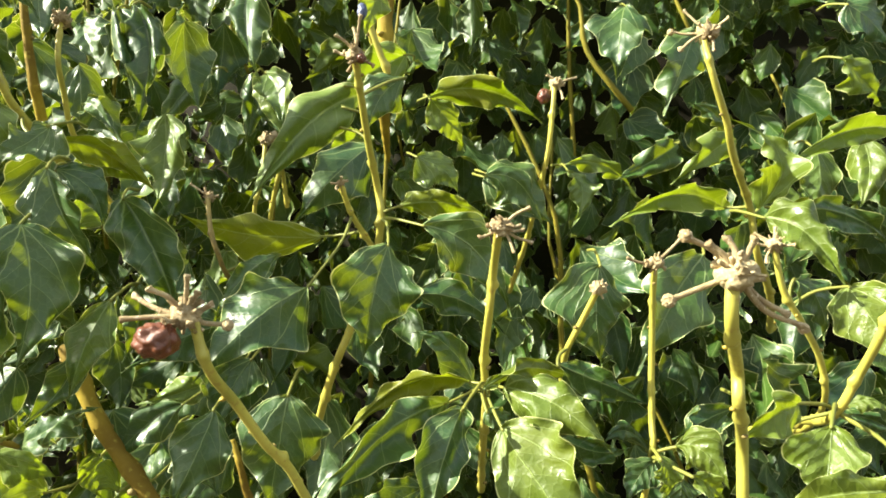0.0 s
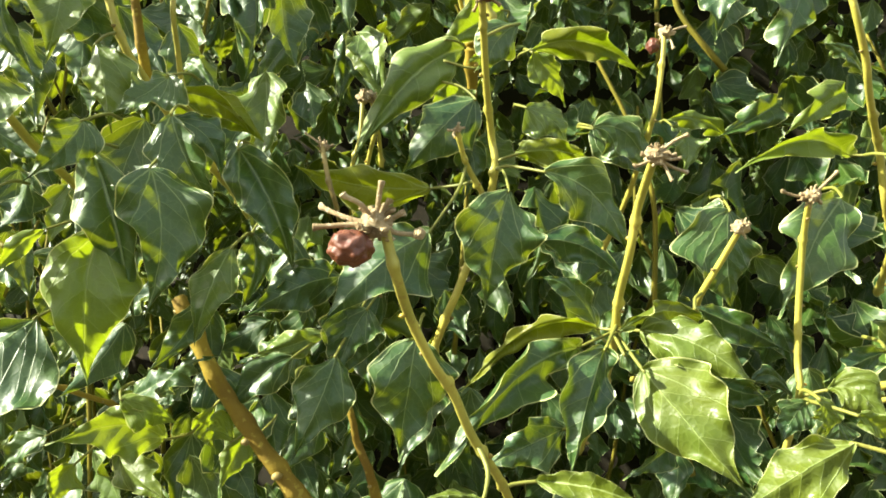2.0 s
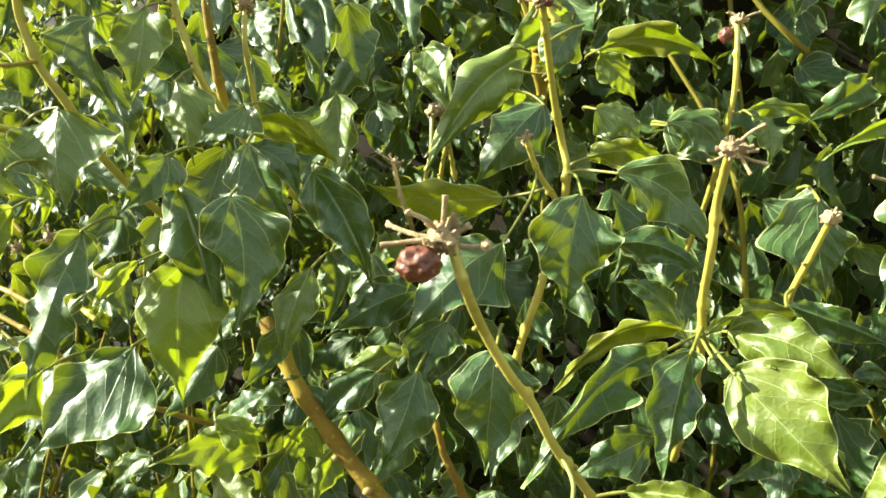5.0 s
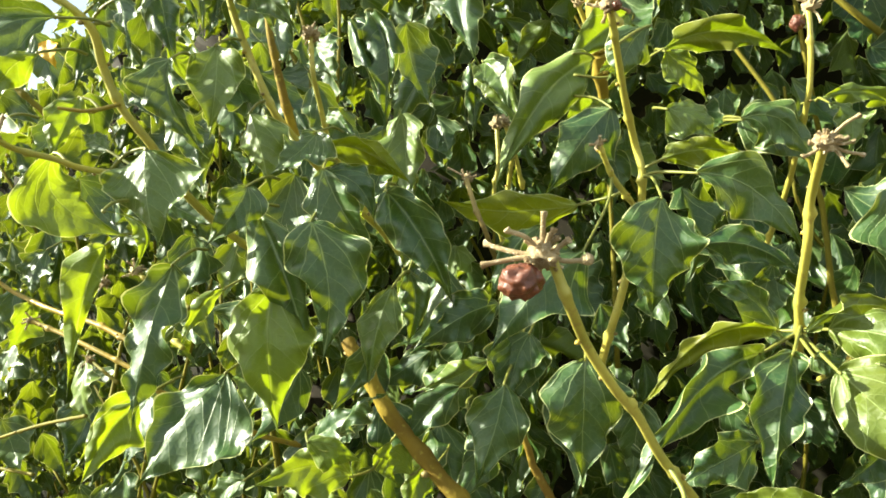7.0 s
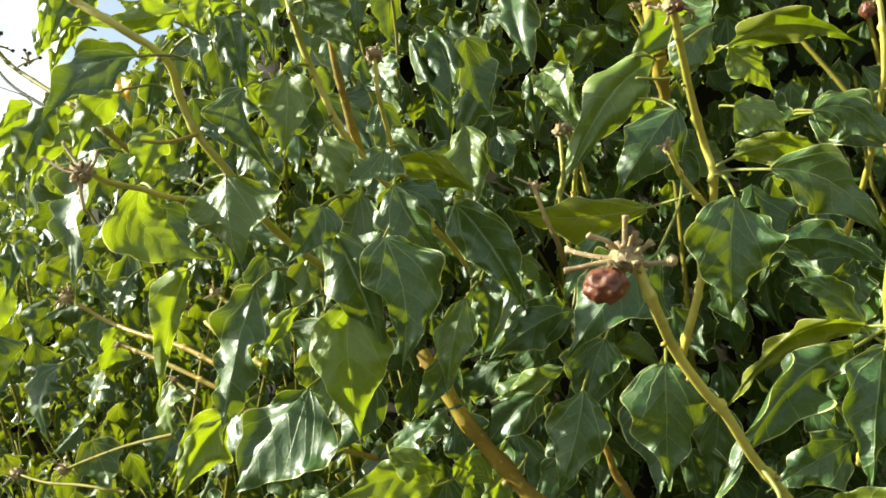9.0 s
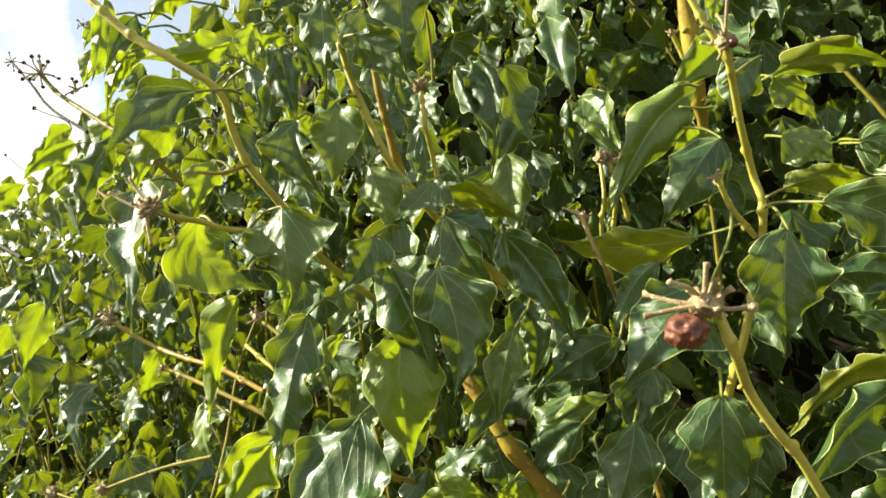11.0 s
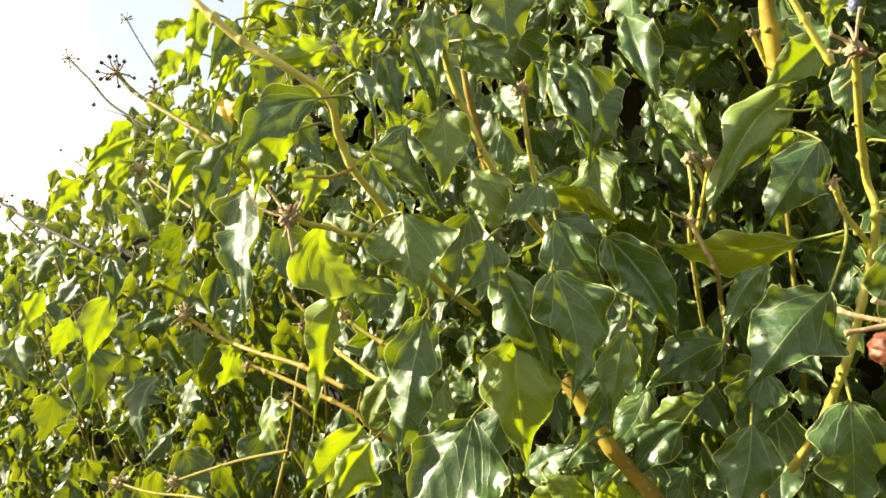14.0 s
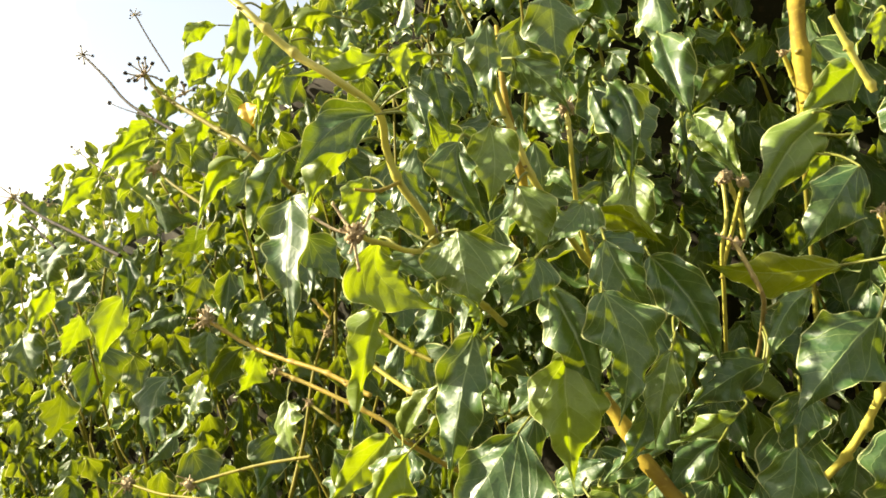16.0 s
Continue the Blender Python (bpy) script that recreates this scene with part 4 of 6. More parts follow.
leaf(back_shoot, (0.0658, 0.3832, 1.3809), (0.0711, 0.3800, 1.3683), (0.0669, 0.3768, 1.3517), (0.0624, 0.3772, 1.3664), (0.0776, 0.3828, 1.3688), 0.079, (0.0656, 0.4043, 1.3878), 537)
leaf(back_shoot, (0.0671, 0.4007, 1.3878), (0.0885, 0.4100, 1.3882), (0.1113, 0.4193, 1.3740), (0.0868, 0.4094, 1.3828), (0.0903, 0.4106, 1.3927), 0.069, (0.0626, 0.4189, 1.3911), 538, "young")
leaf(back_shoot, (0.1362, 0.4261, 1.4059), (0.1136, 0.4150, 1.3915), (0.0925, 0.4039, 1.3793), (0.1122, 0.4136, 1.4000), (0.1194, 0.4164, 1.3849), 0.073, (0.1401, 0.4481, 1.4103), 539)
leaf(pole_shoot, (-0.0054, 0.3582, 1.4113), (0.0239, 0.3700, 1.4185), (0.0544, 0.3818, 1.4044), (0.0226, 0.3726, 1.4095), (0.0248, 0.3674, 1.4250), 0.045, (-0.0100, 0.3764, 1.4138), 540, "olive")
leaf(pole_shoot, (-0.0041, 0.3659, 1.4129), (0.0046, 0.3720, 1.4026), (0.0155, 0.3781, 1.3901), (-0.0030, 0.3682, 1.3979), (0.0124, 0.3758, 1.4068), 0.074, (-0.0071, 0.3841, 1.4184), 541, "young")
leaf(tall_shoot, (-0.0128, 0.3085, 1.4044), (-0.0228, 0.3050, 1.3948), (-0.0269, 0.3015, 1.3796), (-0.0327, 0.3012, 1.3957), (-0.0149, 0.3088, 1.3900), 0.035, (-0.0291, 0.2933, 1.3923), 542)
leaf(tall_shoot, (-0.0142, 0.3077, 1.3515), (0.0050, 0.3150, 1.3540), (0.0241, 0.3223, 1.3470), (0.0036, 0.3163, 1.3475), (0.0072, 0.3137, 1.3580), 0.040, (-0.0227, 0.3131, 1.3491), 543, "olive")
leaf(tall_shoot, (-0.0053, 0.2923, 1.3419), (0.0152, 0.2970, 1.3325), (0.0297, 0.3017, 1.3076), (0.0076, 0.2964, 1.3223), (0.0177, 0.2976, 1.3438), 0.015, (-0.0224, 0.3127, 1.3468), 544)
leaf(back_shoot, (0.0209, 0.3449, 1.3705), (0.0367, 0.3500, 1.3677), (0.0508, 0.3551, 1.3458), (0.0284, 0.3491, 1.3572), (0.0360, 0.3509, 1.3768), 0.072, (0.0171, 0.3636, 1.3756), 545)
leaf(tall_shoot, (-0.0092, 0.3319, 1.3769), (0.0032, 0.3350, 1.3708), (0.0107, 0.3381, 1.3610), (-0.0068, 0.3320, 1.3635), (0.0090, 0.3380, 1.3755), 0.025, (-0.0130, 0.3508, 1.3820), 546)
leaf(tall_shoot, (-0.0177, 0.2906, 1.3349), (-0.0233, 0.2870, 1.3144), (-0.0240, 0.2834, 1.2921), (-0.0401, 0.2810, 1.3088), (-0.0093, 0.2930, 1.3085), 0.047, (-0.0224, 0.3127, 1.3468), 547)
leaf(centre_shoot, (-0.0082, 0.2870, 1.3154), (0.0093, 0.2920, 1.3136), (0.0273, 0.2970, 1.3000), (0.0047, 0.2915, 1.3081), (0.0105, 0.2925, 1.3203), 0.057, (-0.0127, 0.3057, 1.3193), 548)
leaf(centre_shoot, (0.0148, 0.2879, 1.2816), (0.0040, 0.2820, 1.2973), (-0.0077, 0.2761, 1.3020), (0.0011, 0.2821, 1.3047), (0.0007, 0.2819, 1.2886), 0.031, (0.0180, 0.2802, 1.2783), 549)
leaf(tall_shoot, (-0.0467, 0.2859, 1.3183), (-0.0634, 0.2770, 1.3052), (-0.0820, 0.2681, 1.2851), (-0.0776, 0.2755, 1.3129), (-0.0469, 0.2785, 1.2969), 0.084, (-0.0337, 0.3090, 1.3479), 550)
leaf(berry_shoot, (-0.0490, 0.2678, 1.2819), (-0.0516, 0.2660, 1.2639), (-0.0535, 0.2642, 1.2410), (-0.0645, 0.2603, 1.2667), (-0.0370, 0.2717, 1.2596), 0.007, (-0.0485, 0.2883, 1.2889), 551)
leaf(lower_stem, (-0.0806, 0.2898, 1.2740), (-0.0846, 0.2840, 1.2585), (-0.0939, 0.2782, 1.2378), (-0.0976, 0.2834, 1.2577), (-0.0752, 0.2846, 1.2508), 0.023, (-0.0790, 0.3113, 1.2805), 552)
leaf(crossing_shoot, (-0.0717, 0.3068, 1.2910), (-0.0780, 0.3030, 1.2785), (-0.0832, 0.2992, 1.2628), (-0.0887, 0.3024, 1.2836), (-0.0660, 0.3036, 1.2813), 0.072, (-0.0699, 0.3280, 1.2975), 553)
leaf(crossing_shoot, (-0.0862, 0.3254, 1.3036), (-0.1023, 0.3150, 1.2977), (-0.1199, 0.3046, 1.2871), (-0.1037, 0.3139, 1.3056), (-0.1011, 0.3161, 1.2881), 0.030, (-0.0840, 0.3314, 1.3183), 554)
leaf(woody_stem, (-0.1085, 0.3377, 1.2698), (-0.1225, 0.3350, 1.2607), (-0.1409, 0.3323, 1.2406), (-0.1283, 0.3379, 1.2658), (-0.1166, 0.3321, 1.2533), 0.047, (-0.1048, 0.3583, 1.2751), 555)
leaf(crossing_shoot, (-0.0988, 0.3564, 1.2793), (-0.1133, 0.3480, 1.2738), (-0.1297, 0.3396, 1.2683), (-0.1148, 0.3470, 1.2797), (-0.1118, 0.3490, 1.2677), 0.053, (-0.0946, 0.3787, 1.2828), 556)
leaf(berry_shoot, (-0.0025, 0.2444, 1.2565), (-0.0142, 0.2380, 1.2523), (-0.0258, 0.2316, 1.2467), (-0.0160, 0.2381, 1.2591), (-0.0123, 0.2379, 1.2441), 0.012, (0.0016, 0.2666, 1.2602), 557)
leaf(crossing_shoot, (-0.1252, 0.3072, 1.3542), (-0.1102, 0.3080, 1.3304), (-0.1018, 0.3088, 1.3012), (-0.1250, 0.3073, 1.3328), (-0.0987, 0.3087, 1.3309), 0.048, (-0.1272, 0.3271, 1.3608), 558)
leaf(pole_shoot, (-0.0309, 0.3535, 1.3870), (-0.0472, 0.3440, 1.3694), (-0.0625, 0.3345, 1.3473), (-0.0601, 0.3385, 1.3709), (-0.0325, 0.3495, 1.3620), 0.067, (-0.0466, 0.3600, 1.3971), 559)
leaf(pole_shoot, (-0.0358, 0.3696, 1.4169), (-0.0621, 0.3560, 1.3961), (-0.0864, 0.3424, 1.3544), (-0.0747, 0.3508, 1.3998), (-0.0562, 0.3612, 1.3843), 0.007, (-0.0452, 0.3573, 1.4164), 560)
leaf(pole_shoot, (-0.0175, 0.3905, 1.4438), (-0.0340, 0.3820, 1.4313), (-0.0490, 0.3735, 1.4184), (-0.0385, 0.3764, 1.4419), (-0.0235, 0.3876, 1.4261), 0.057, (-0.0140, 0.4124, 1.4487), 561, "young")
leaf(fork_shoot, (-0.0906, 0.4216, 1.4408), (-0.0859, 0.4100, 1.4194), (-0.0763, 0.3984, 1.3934), (-0.0997, 0.4140, 1.4240), (-0.0743, 0.4060, 1.4241), 0.054, (-0.0919, 0.4437, 1.4472), 562, "light")
leaf(left_shoot, (-0.1374, 0.3372, 1.4474), (-0.1272, 0.3350, 1.4232), (-0.1336, 0.3328, 1.3855), (-0.1396, 0.3346, 1.4201), (-0.1209, 0.3354, 1.4262), 0.040, (-0.1377, 0.3576, 1.4544), 563)
leaf(inner_branch, (-0.1520, 0.2941, 1.4792), (-0.1529, 0.2920, 1.4582), (-0.1522, 0.2899, 1.4269), (-0.1650, 0.2852, 1.4562), (-0.1411, 0.2988, 1.4550), 0.064, (-0.1520, 0.3145, 1.4862), 564)
leaf(inner_branch, (-0.1673, 0.2717, 1.4431), (-0.1558, 0.2740, 1.4317), (-0.1471, 0.2763, 1.4147), (-0.1687, 0.2763, 1.4292), (-0.1489, 0.2717, 1.4387), 0.014, (-0.1812, 0.2875, 1.4475), 565)
leaf(inner_branch, (-0.1830, 0.2790, 1.4187), (-0.1814, 0.2750, 1.4001), (-0.1852, 0.2710, 1.3798), (-0.1936, 0.2718, 1.4039), (-0.1704, 0.2782, 1.3986), 0.049, (-0.1781, 0.2933, 1.4248), 566)
leaf(arching_branch, (-0.1896, 0.2388, 1.3678), (-0.1878, 0.2380, 1.3518), (-0.1858, 0.2372, 1.3320), (-0.2056, 0.2360, 1.3576), (-0.1681, 0.2400, 1.3491), 0.072, (-0.2067, 0.2417, 1.3624), 567)
leaf(inner_branch, (-0.1498, 0.2964, 1.3809), (-0.1553, 0.2900, 1.3704), (-0.1678, 0.2836, 1.3624), (-0.1625, 0.2890, 1.3745), (-0.1426, 0.2910, 1.3664), 0.069, (-0.1466, 0.3186, 1.3861), 568)
leaf(left_shoot, (-0.1446, 0.3075, 1.3766), (-0.1307, 0.3150, 1.3716), (-0.1177, 0.3225, 1.3584), (-0.1357, 0.3152, 1.3631), (-0.1281, 0.3148, 1.3773), 0.002, (-0.1484, 0.3255, 1.3811), 569, "olive")
leaf(inner_branch, (-0.1400, 0.2781, 1.3609), (-0.1335, 0.2810, 1.3423), (-0.1215, 0.2839, 1.3186), (-0.1472, 0.2804, 1.3454), (-0.1249, 0.2816, 1.3438), 0.041, (-0.1420, 0.2974, 1.3674), 570)
leaf(arching_branch, (-0.1669, 0.2676, 1.3559), (-0.1714, 0.2630, 1.3443), (-0.1826, 0.2584, 1.3326), (-0.1774, 0.2583, 1.3472), (-0.1616, 0.2677, 1.3428), 0.084, (-0.1643, 0.2892, 1.3619), 571)
leaf(arching_branch, (-0.1636, 0.2687, 1.3440), (-0.1549, 0.2700, 1.3199), (-0.1471, 0.2713, 1.2830), (-0.1645, 0.2663, 1.3121), (-0.1468, 0.2737, 1.3200), 0.042, (-0.1649, 0.2885, 1.3508), 572)
leaf(crossing_shoot, (-0.1424, 0.2674, 1.3388), (-0.1368, 0.2660, 1.3158), (-0.1399, 0.2646, 1.2877), (-0.1492, 0.2585, 1.3238), (-0.1223, 0.2735, 1.3115), 0.032, (-0.1427, 0.2877, 1.3458), 573)
leaf(woody_stem, (-0.1590, 0.2679, 1.3164), (-0.1629, 0.2670, 1.2944), (-0.1600, 0.2661, 1.2620), (-0.1748, 0.2591, 1.2866), (-0.1468, 0.2749, 1.2847), 0.066, (-0.1589, 0.2881, 1.3234), 574, "young")
leaf(woody_stem, (-0.1837, 0.2731, 1.2871), (-0.1968, 0.2630, 1.2691), (-0.2125, 0.2529, 1.2497), (-0.2097, 0.2651, 1.2753), (-0.1695, 0.2609, 1.2561), 0.076, (-0.1809, 0.2951, 1.2927), 575)
leaf(arching_branch, (-0.1929, 0.2566, 1.3286), (-0.1995, 0.2500, 1.3003), (-0.2058, 0.2434, 1.2710), (-0.2117, 0.2488, 1.3018), (-0.1890, 0.2512, 1.2990), 0.030, (-0.1918, 0.2777, 1.3353), 576)
leaf(woody_stem, (-0.2077, 0.3398, 1.2889), (-0.2132, 0.3400, 1.2983), (-0.2178, 0.3402, 1.3084), (-0.2050, 0.3388, 1.2988), (-0.2199, 0.3412, 1.2959), 0.013, (-0.2054, 0.3598, 1.2864), 577)
leaf(arching_branch, (-0.2156, 0.2258, 1.3673), (-0.2193, 0.2320, 1.3512), (-0.1960, 0.2382, 1.3375), (-0.2288, 0.2263, 1.3408), (-0.2119, 0.2377, 1.3558), 0.069, (-0.2084, 0.2237, 1.3623), 578, "young")
leaf(arching_branch, (-0.2493, 0.2900, 1.3449), (-0.2576, 0.2850, 1.3204), (-0.2627, 0.2800, 1.2819), (-0.2634, 0.2800, 1.3355), (-0.2526, 0.2900, 1.3275), 0.044, (-0.2483, 0.3108, 1.3517), 579, "young")
leaf(arching_branch, (-0.1931, 0.2209, 1.3437), (-0.1792, 0.2220, 1.3351), (-0.1863, 0.2231, 1.3221), (-0.1835, 0.2200, 1.3320), (-0.1782, 0.2240, 1.3314), 0.045, (-0.1947, 0.2404, 1.3504), 580, "young")
leaf(arching_branch, (-0.2755, 0.2629, 1.3984), (-0.2714, 0.2500, 1.3724), (-0.2705, 0.2371, 1.3338), (-0.2882, 0.2555, 1.3827), (-0.2544, 0.2445, 1.3745), 0.013, (-0.2759, 0.2848, 1.4050), 581)
leaf(arching_branch, (-0.2132, 0.2274, 1.4156), (-0.2284, 0.2170, 1.4072), (-0.2418, 0.2066, 1.3887), (-0.2328, 0.2166, 1.4159), (-0.2219, 0.2174, 1.3971), 0.081, (-0.2099, 0.2497, 1.4206), 582)
leaf(arching_branch, (-0.2279, 0.2346, 1.4084), (-0.2399, 0.2290, 1.3982), (-0.2441, 0.2234, 1.3773), (-0.2478, 0.2231, 1.3960), (-0.2347, 0.2349, 1.3988), 0.013, (-0.2257, 0.2561, 1.4146), 583, "young")
leaf(arching_branch, (-0.2593, 0.2339, 1.4107), (-0.2683, 0.2280, 1.3933), (-0.2719, 0.2221, 1.3717), (-0.2741, 0.2242, 1.3961), (-0.2649, 0.2318, 1.3905), 0.080, (-0.2578, 0.2553, 1.4173), 584)
leaf(sky_spray, (-0.3488, 0.3333, 1.4456), (-0.3644, 0.3250, 1.4367), (-0.3714, 0.3167, 1.3999), (-0.3686, 0.3185, 1.4343), (-0.3578, 0.3315, 1.4322), 0.081, (-0.3508, 0.3450, 1.4540), 585, "young")
leaf(arching_branch, (-0.2756, 0.2676, 1.4825), (-0.2815, 0.2620, 1.4694), (-0.2874, 0.2564, 1.4523), (-0.2867, 0.2569, 1.4653), (-0.2735, 0.2671, 1.4664), 0.064, (-0.2738, 0.2893, 1.4889), 586)
leaf(arching_branch, (-0.3130, 0.2870, 1.5130), (-0.3154, 0.2850, 1.4871), (-0.3218, 0.2830, 1.4640), (-0.3207, 0.2803, 1.4782), (-0.3085, 0.2897, 1.4927), 0.046, (-0.3121, 0.3074, 1.5199), 587, "young")
leaf(arching_branch, (-0.2727, 0.2605, 1.4611), (-0.2814, 0.2570, 1.4483), (-0.2838, 0.2535, 1.4273), (-0.2851, 0.2532, 1.4459), (-0.2766, 0.2608, 1.4511), 0.054, (-0.2712, 0.2815, 1.4677), 588, "young")
leaf(sky_spray, (-0.4057, 0.3975, 1.5710), (-0.4239, 0.3900, 1.5678), (-0.4251, 0.3825, 1.5475), (-0.4298, 0.3840, 1.5675), (-0.4219, 0.3960, 1.5614), 0.018, (-0.4028, 0.4196, 1.5765), 589, "young")
leaf(sky_spray, (-0.3950, 0.3767, 1.5352), (-0.4075, 0.3700, 1.5288), (-0.4084, 0.3633, 1.5104), (-0.4152, 0.3631, 1.5311), (-0.4056, 0.3769, 1.5241), 0.062, (-0.3928, 0.3989, 1.5412), 590, "young")
leaf(arching_branch, (-0.2581, 0.3039, 1.4729), (-0.2682, 0.2950, 1.4764), (-0.2759, 0.2861, 1.4839), (-0.2648, 0.2958, 1.4816), (-0.2699, 0.2942, 1.4714), 0.040, (-0.2549, 0.3272, 1.4730), 591, "young")
leaf(arching_branch, (-0.2579, 0.2870, 1.4925), (-0.2704, 0.2800, 1.4937), (-0.2759, 0.2730, 1.4760), (-0.2767, 0.2754, 1.4918), (-0.2690, 0.2846, 1.4869), 0.063, (-0.2547, 0.3095, 1.4975), 592, "young")
leaf(arching_branch, (-0.2141, 0.2649, 1.4322), (-0.2205, 0.2600, 1.4379), (-0.2269, 0.2551, 1.4323), (-0.2208, 0.2579, 1.4404), (-0.2181, 0.2621, 1.4333), 0.057, (-0.2266, 0.2589, 1.4283), 593, "young")
leaf(inner_branch, (-0.2091, 0.2898, 1.4613), (-0.2201, 0.2870, 1.4597), (-0.2181, 0.2842, 1.4427), (-0.2241, 0.2835, 1.4567), (-0.2155, 0.2905, 1.4570), 0.086, (-0.2070, 0.3111, 1.4676), 594, "young")
leaf(inner_branch, (-0.2051, 0.2756, 1.4492), (-0.2034, 0.2750, 1.4332), (-0.1988, 0.2744, 1.4107), (-0.2112, 0.2709, 1.4333), (-0.1976, 0.2791, 1.4357), 0.021, (-0.2059, 0.2958, 1.4562), 595)
leaf(arching_branch, (-0.2094, 0.2550, 1.4341), (-0.2022, 0.2500, 1.4206), (-0.2008, 0.2450, 1.4065), (-0.2090, 0.2520, 1.4222), (-0.1962, 0.2480, 1.4187), 0.047, (-0.2266, 0.2589, 1.4283), 596)
leaf(inner_branch, (-0.1745, 0.2602, 1.4571), (-0.1746, 0.2580, 1.4360), (-0.1757, 0.2558, 1.4133), (-0.1841, 0.2560, 1.4421), (-0.1694, 0.2600, 1.4402), 0.006, (-0.1744, 0.2807, 1.4641), 597)
leaf(arching_branch, (-0.1921, 0.2610, 1.4083), (-0.1917, 0.2620, 1.3897), (-0.1822, 0.2630, 1.3686), (-0.2037, 0.2615, 1.3939), (-0.1830, 0.2625, 1.3886), 0.085, (-0.1933, 0.2807, 1.4152), 598)
leaf(arching_branch, (-0.2387, 0.2664, 1.4026), (-0.2428, 0.2620, 1.3892), (-0.2468, 0.2576, 1.3737), (-0.2502, 0.2562, 1.3897), (-0.2364, 0.2678, 1.3936), 0.058, (-0.2292, 0.2660, 1.3961), 599, "young")
leaf(arching_branch, (-0.2213, 0.2610, 1.3761), (-0.2292, 0.2620, 1.3818), (-0.2359, 0.2630, 1.3861), (-0.2271, 0.2642, 1.3860), (-0.2293, 0.2598, 1.3766), 0.022, (-0.2068, 0.2617, 1.3655), 600)
leaf(far_spray, (-0.5792, 0.5179, 1.5499), (-0.6003, 0.5000, 1.5380), (-0.6075, 0.4821, 1.5099), (-0.6011, 0.4918, 1.5462), (-0.5920, 0.5082, 1.5260), 0.052, (-0.5768, 0.5408, 1.5552), 601, "young")
leaf(far_spray, (-0.6410, 0.5149, 1.5224), (-0.6560, 0.5000, 1.5091), (-0.6609, 0.4851, 1.4771), (-0.6591, 0.4912, 1.5104), (-0.6502, 0.5088, 1.4983), 0.045, (-0.6314, 0.5200, 1.5240), 602, "young")
leaf(far_spray, (-0.5661, 0.4989, 1.5211), (-0.5821, 0.4900, 1.5097), (-0.5878, 0.4811, 1.4778), (-0.5891, 0.4809, 1.5062), (-0.5777, 0.4991, 1.4999), 0.051, (-0.5640, 0.5206, 1.5273), 603, "young")
leaf(far_spray, (-0.5527, 0.4896, 1.5514), (-0.5611, 0.4800, 1.5429), (-0.5683, 0.4704, 1.5260), (-0.5642, 0.4757, 1.5503), (-0.5593, 0.4843, 1.5346), 0.070, (-0.5527, 0.4767, 1.5575), 604, "young")
leaf(sky_spray, (-0.4327, 0.4153, 1.5143), (-0.4398, 0.4100, 1.5005), (-0.4434, 0.4047, 1.4772), (-0.4467, 0.4036, 1.5025), (-0.4372, 0.4164, 1.4958), 0.045, (-0.4314, 0.4366, 1.5209), 605, "young")
leaf(far_spray, (-0.5864, 0.5346, 1.5297), (-0.5932, 0.5300, 1.5093), (-0.5853, 0.5254, 1.4832), (-0.6089, 0.5290, 1.5120), (-0.5731, 0.5310, 1.5057), 0.061, (-0.5865, 0.5556, 1.5366), 606)
leaf(low_spray, (-0.6055, 0.5033, 1.4013), (-0.6168, 0.4950, 1.3756), (-0.6172, 0.4867, 1.3380), (-0.6278, 0.4819, 1.3770), (-0.6116, 0.5081, 1.3687), 0.044, (-0.6046, 0.5246, 1.4080), 607, "young")
leaf(lower_spray, (-0.5817, 0.5326, 1.3250), (-0.5930, 0.5240, 1.2988), (-0.5888, 0.5154, 1.2579), (-0.6182, 0.5297, 1.3001), (-0.5696, 0.5183, 1.3027), 0.072, (-0.5812, 0.5538, 1.3318), 608)
leaf(low_spray, (-0.7151, 0.5273, 1.4276), (-0.7258, 0.5180, 1.4094), (-0.7329, 0.5087, 1.3767), (-0.7280, 0.5091, 1.4118), (-0.7193, 0.5269, 1.3974), 0.017, (-0.7136, 0.5489, 1.4341), 609, "young")
leaf(low_spray, (-0.6609, 0.5359, 1.4319), (-0.6889, 0.5300, 1.4117), (-0.6987, 0.5241, 1.3726), (-0.7085, 0.5350, 1.4156), (-0.6726, 0.5250, 1.3973), 0.019, (-0.6582, 0.5567, 1.4381), 610)
leaf(low_spray, (-0.5926, 0.4911, 1.4352), (-0.5810, 0.4850, 1.4117), (-0.5847, 0.4789, 1.3810), (-0.5887, 0.4779, 1.4124), (-0.5734, 0.4921, 1.4160), 0.013, (-0.5954, 0.4750, 1.4409), 611)
leaf(mid_spray, (-0.4017, 0.4243, 1.3725), (-0.4077, 0.4200, 1.3578), (-0.4090, 0.4157, 1.3396), (-0.4204, 0.4193, 1.3617), (-0.3933, 0.4207, 1.3545), 0.057, (-0.4007, 0.4456, 1.3792), 612)
leaf(low_spray, (-0.5398, 0.5385, 1.3621), (-0.5415, 0.5350, 1.3458), (-0.5377, 0.5315, 1.3190), (-0.5532, 0.5248, 1.3474), (-0.5284, 0.5452, 1.3482), 0.081, (-0.5400, 0.5593, 1.3691), 613)
leaf(side_spray, (-0.2890, 0.3736, 1.2771), (-0.3056, 0.3600, 1.2611), (-0.3174, 0.3464, 1.2444), (-0.3128, 0.3522, 1.2691), (-0.2959, 0.3678, 1.2539), 0.090, (-0.2862, 0.3963, 1.2823), 614, "young")
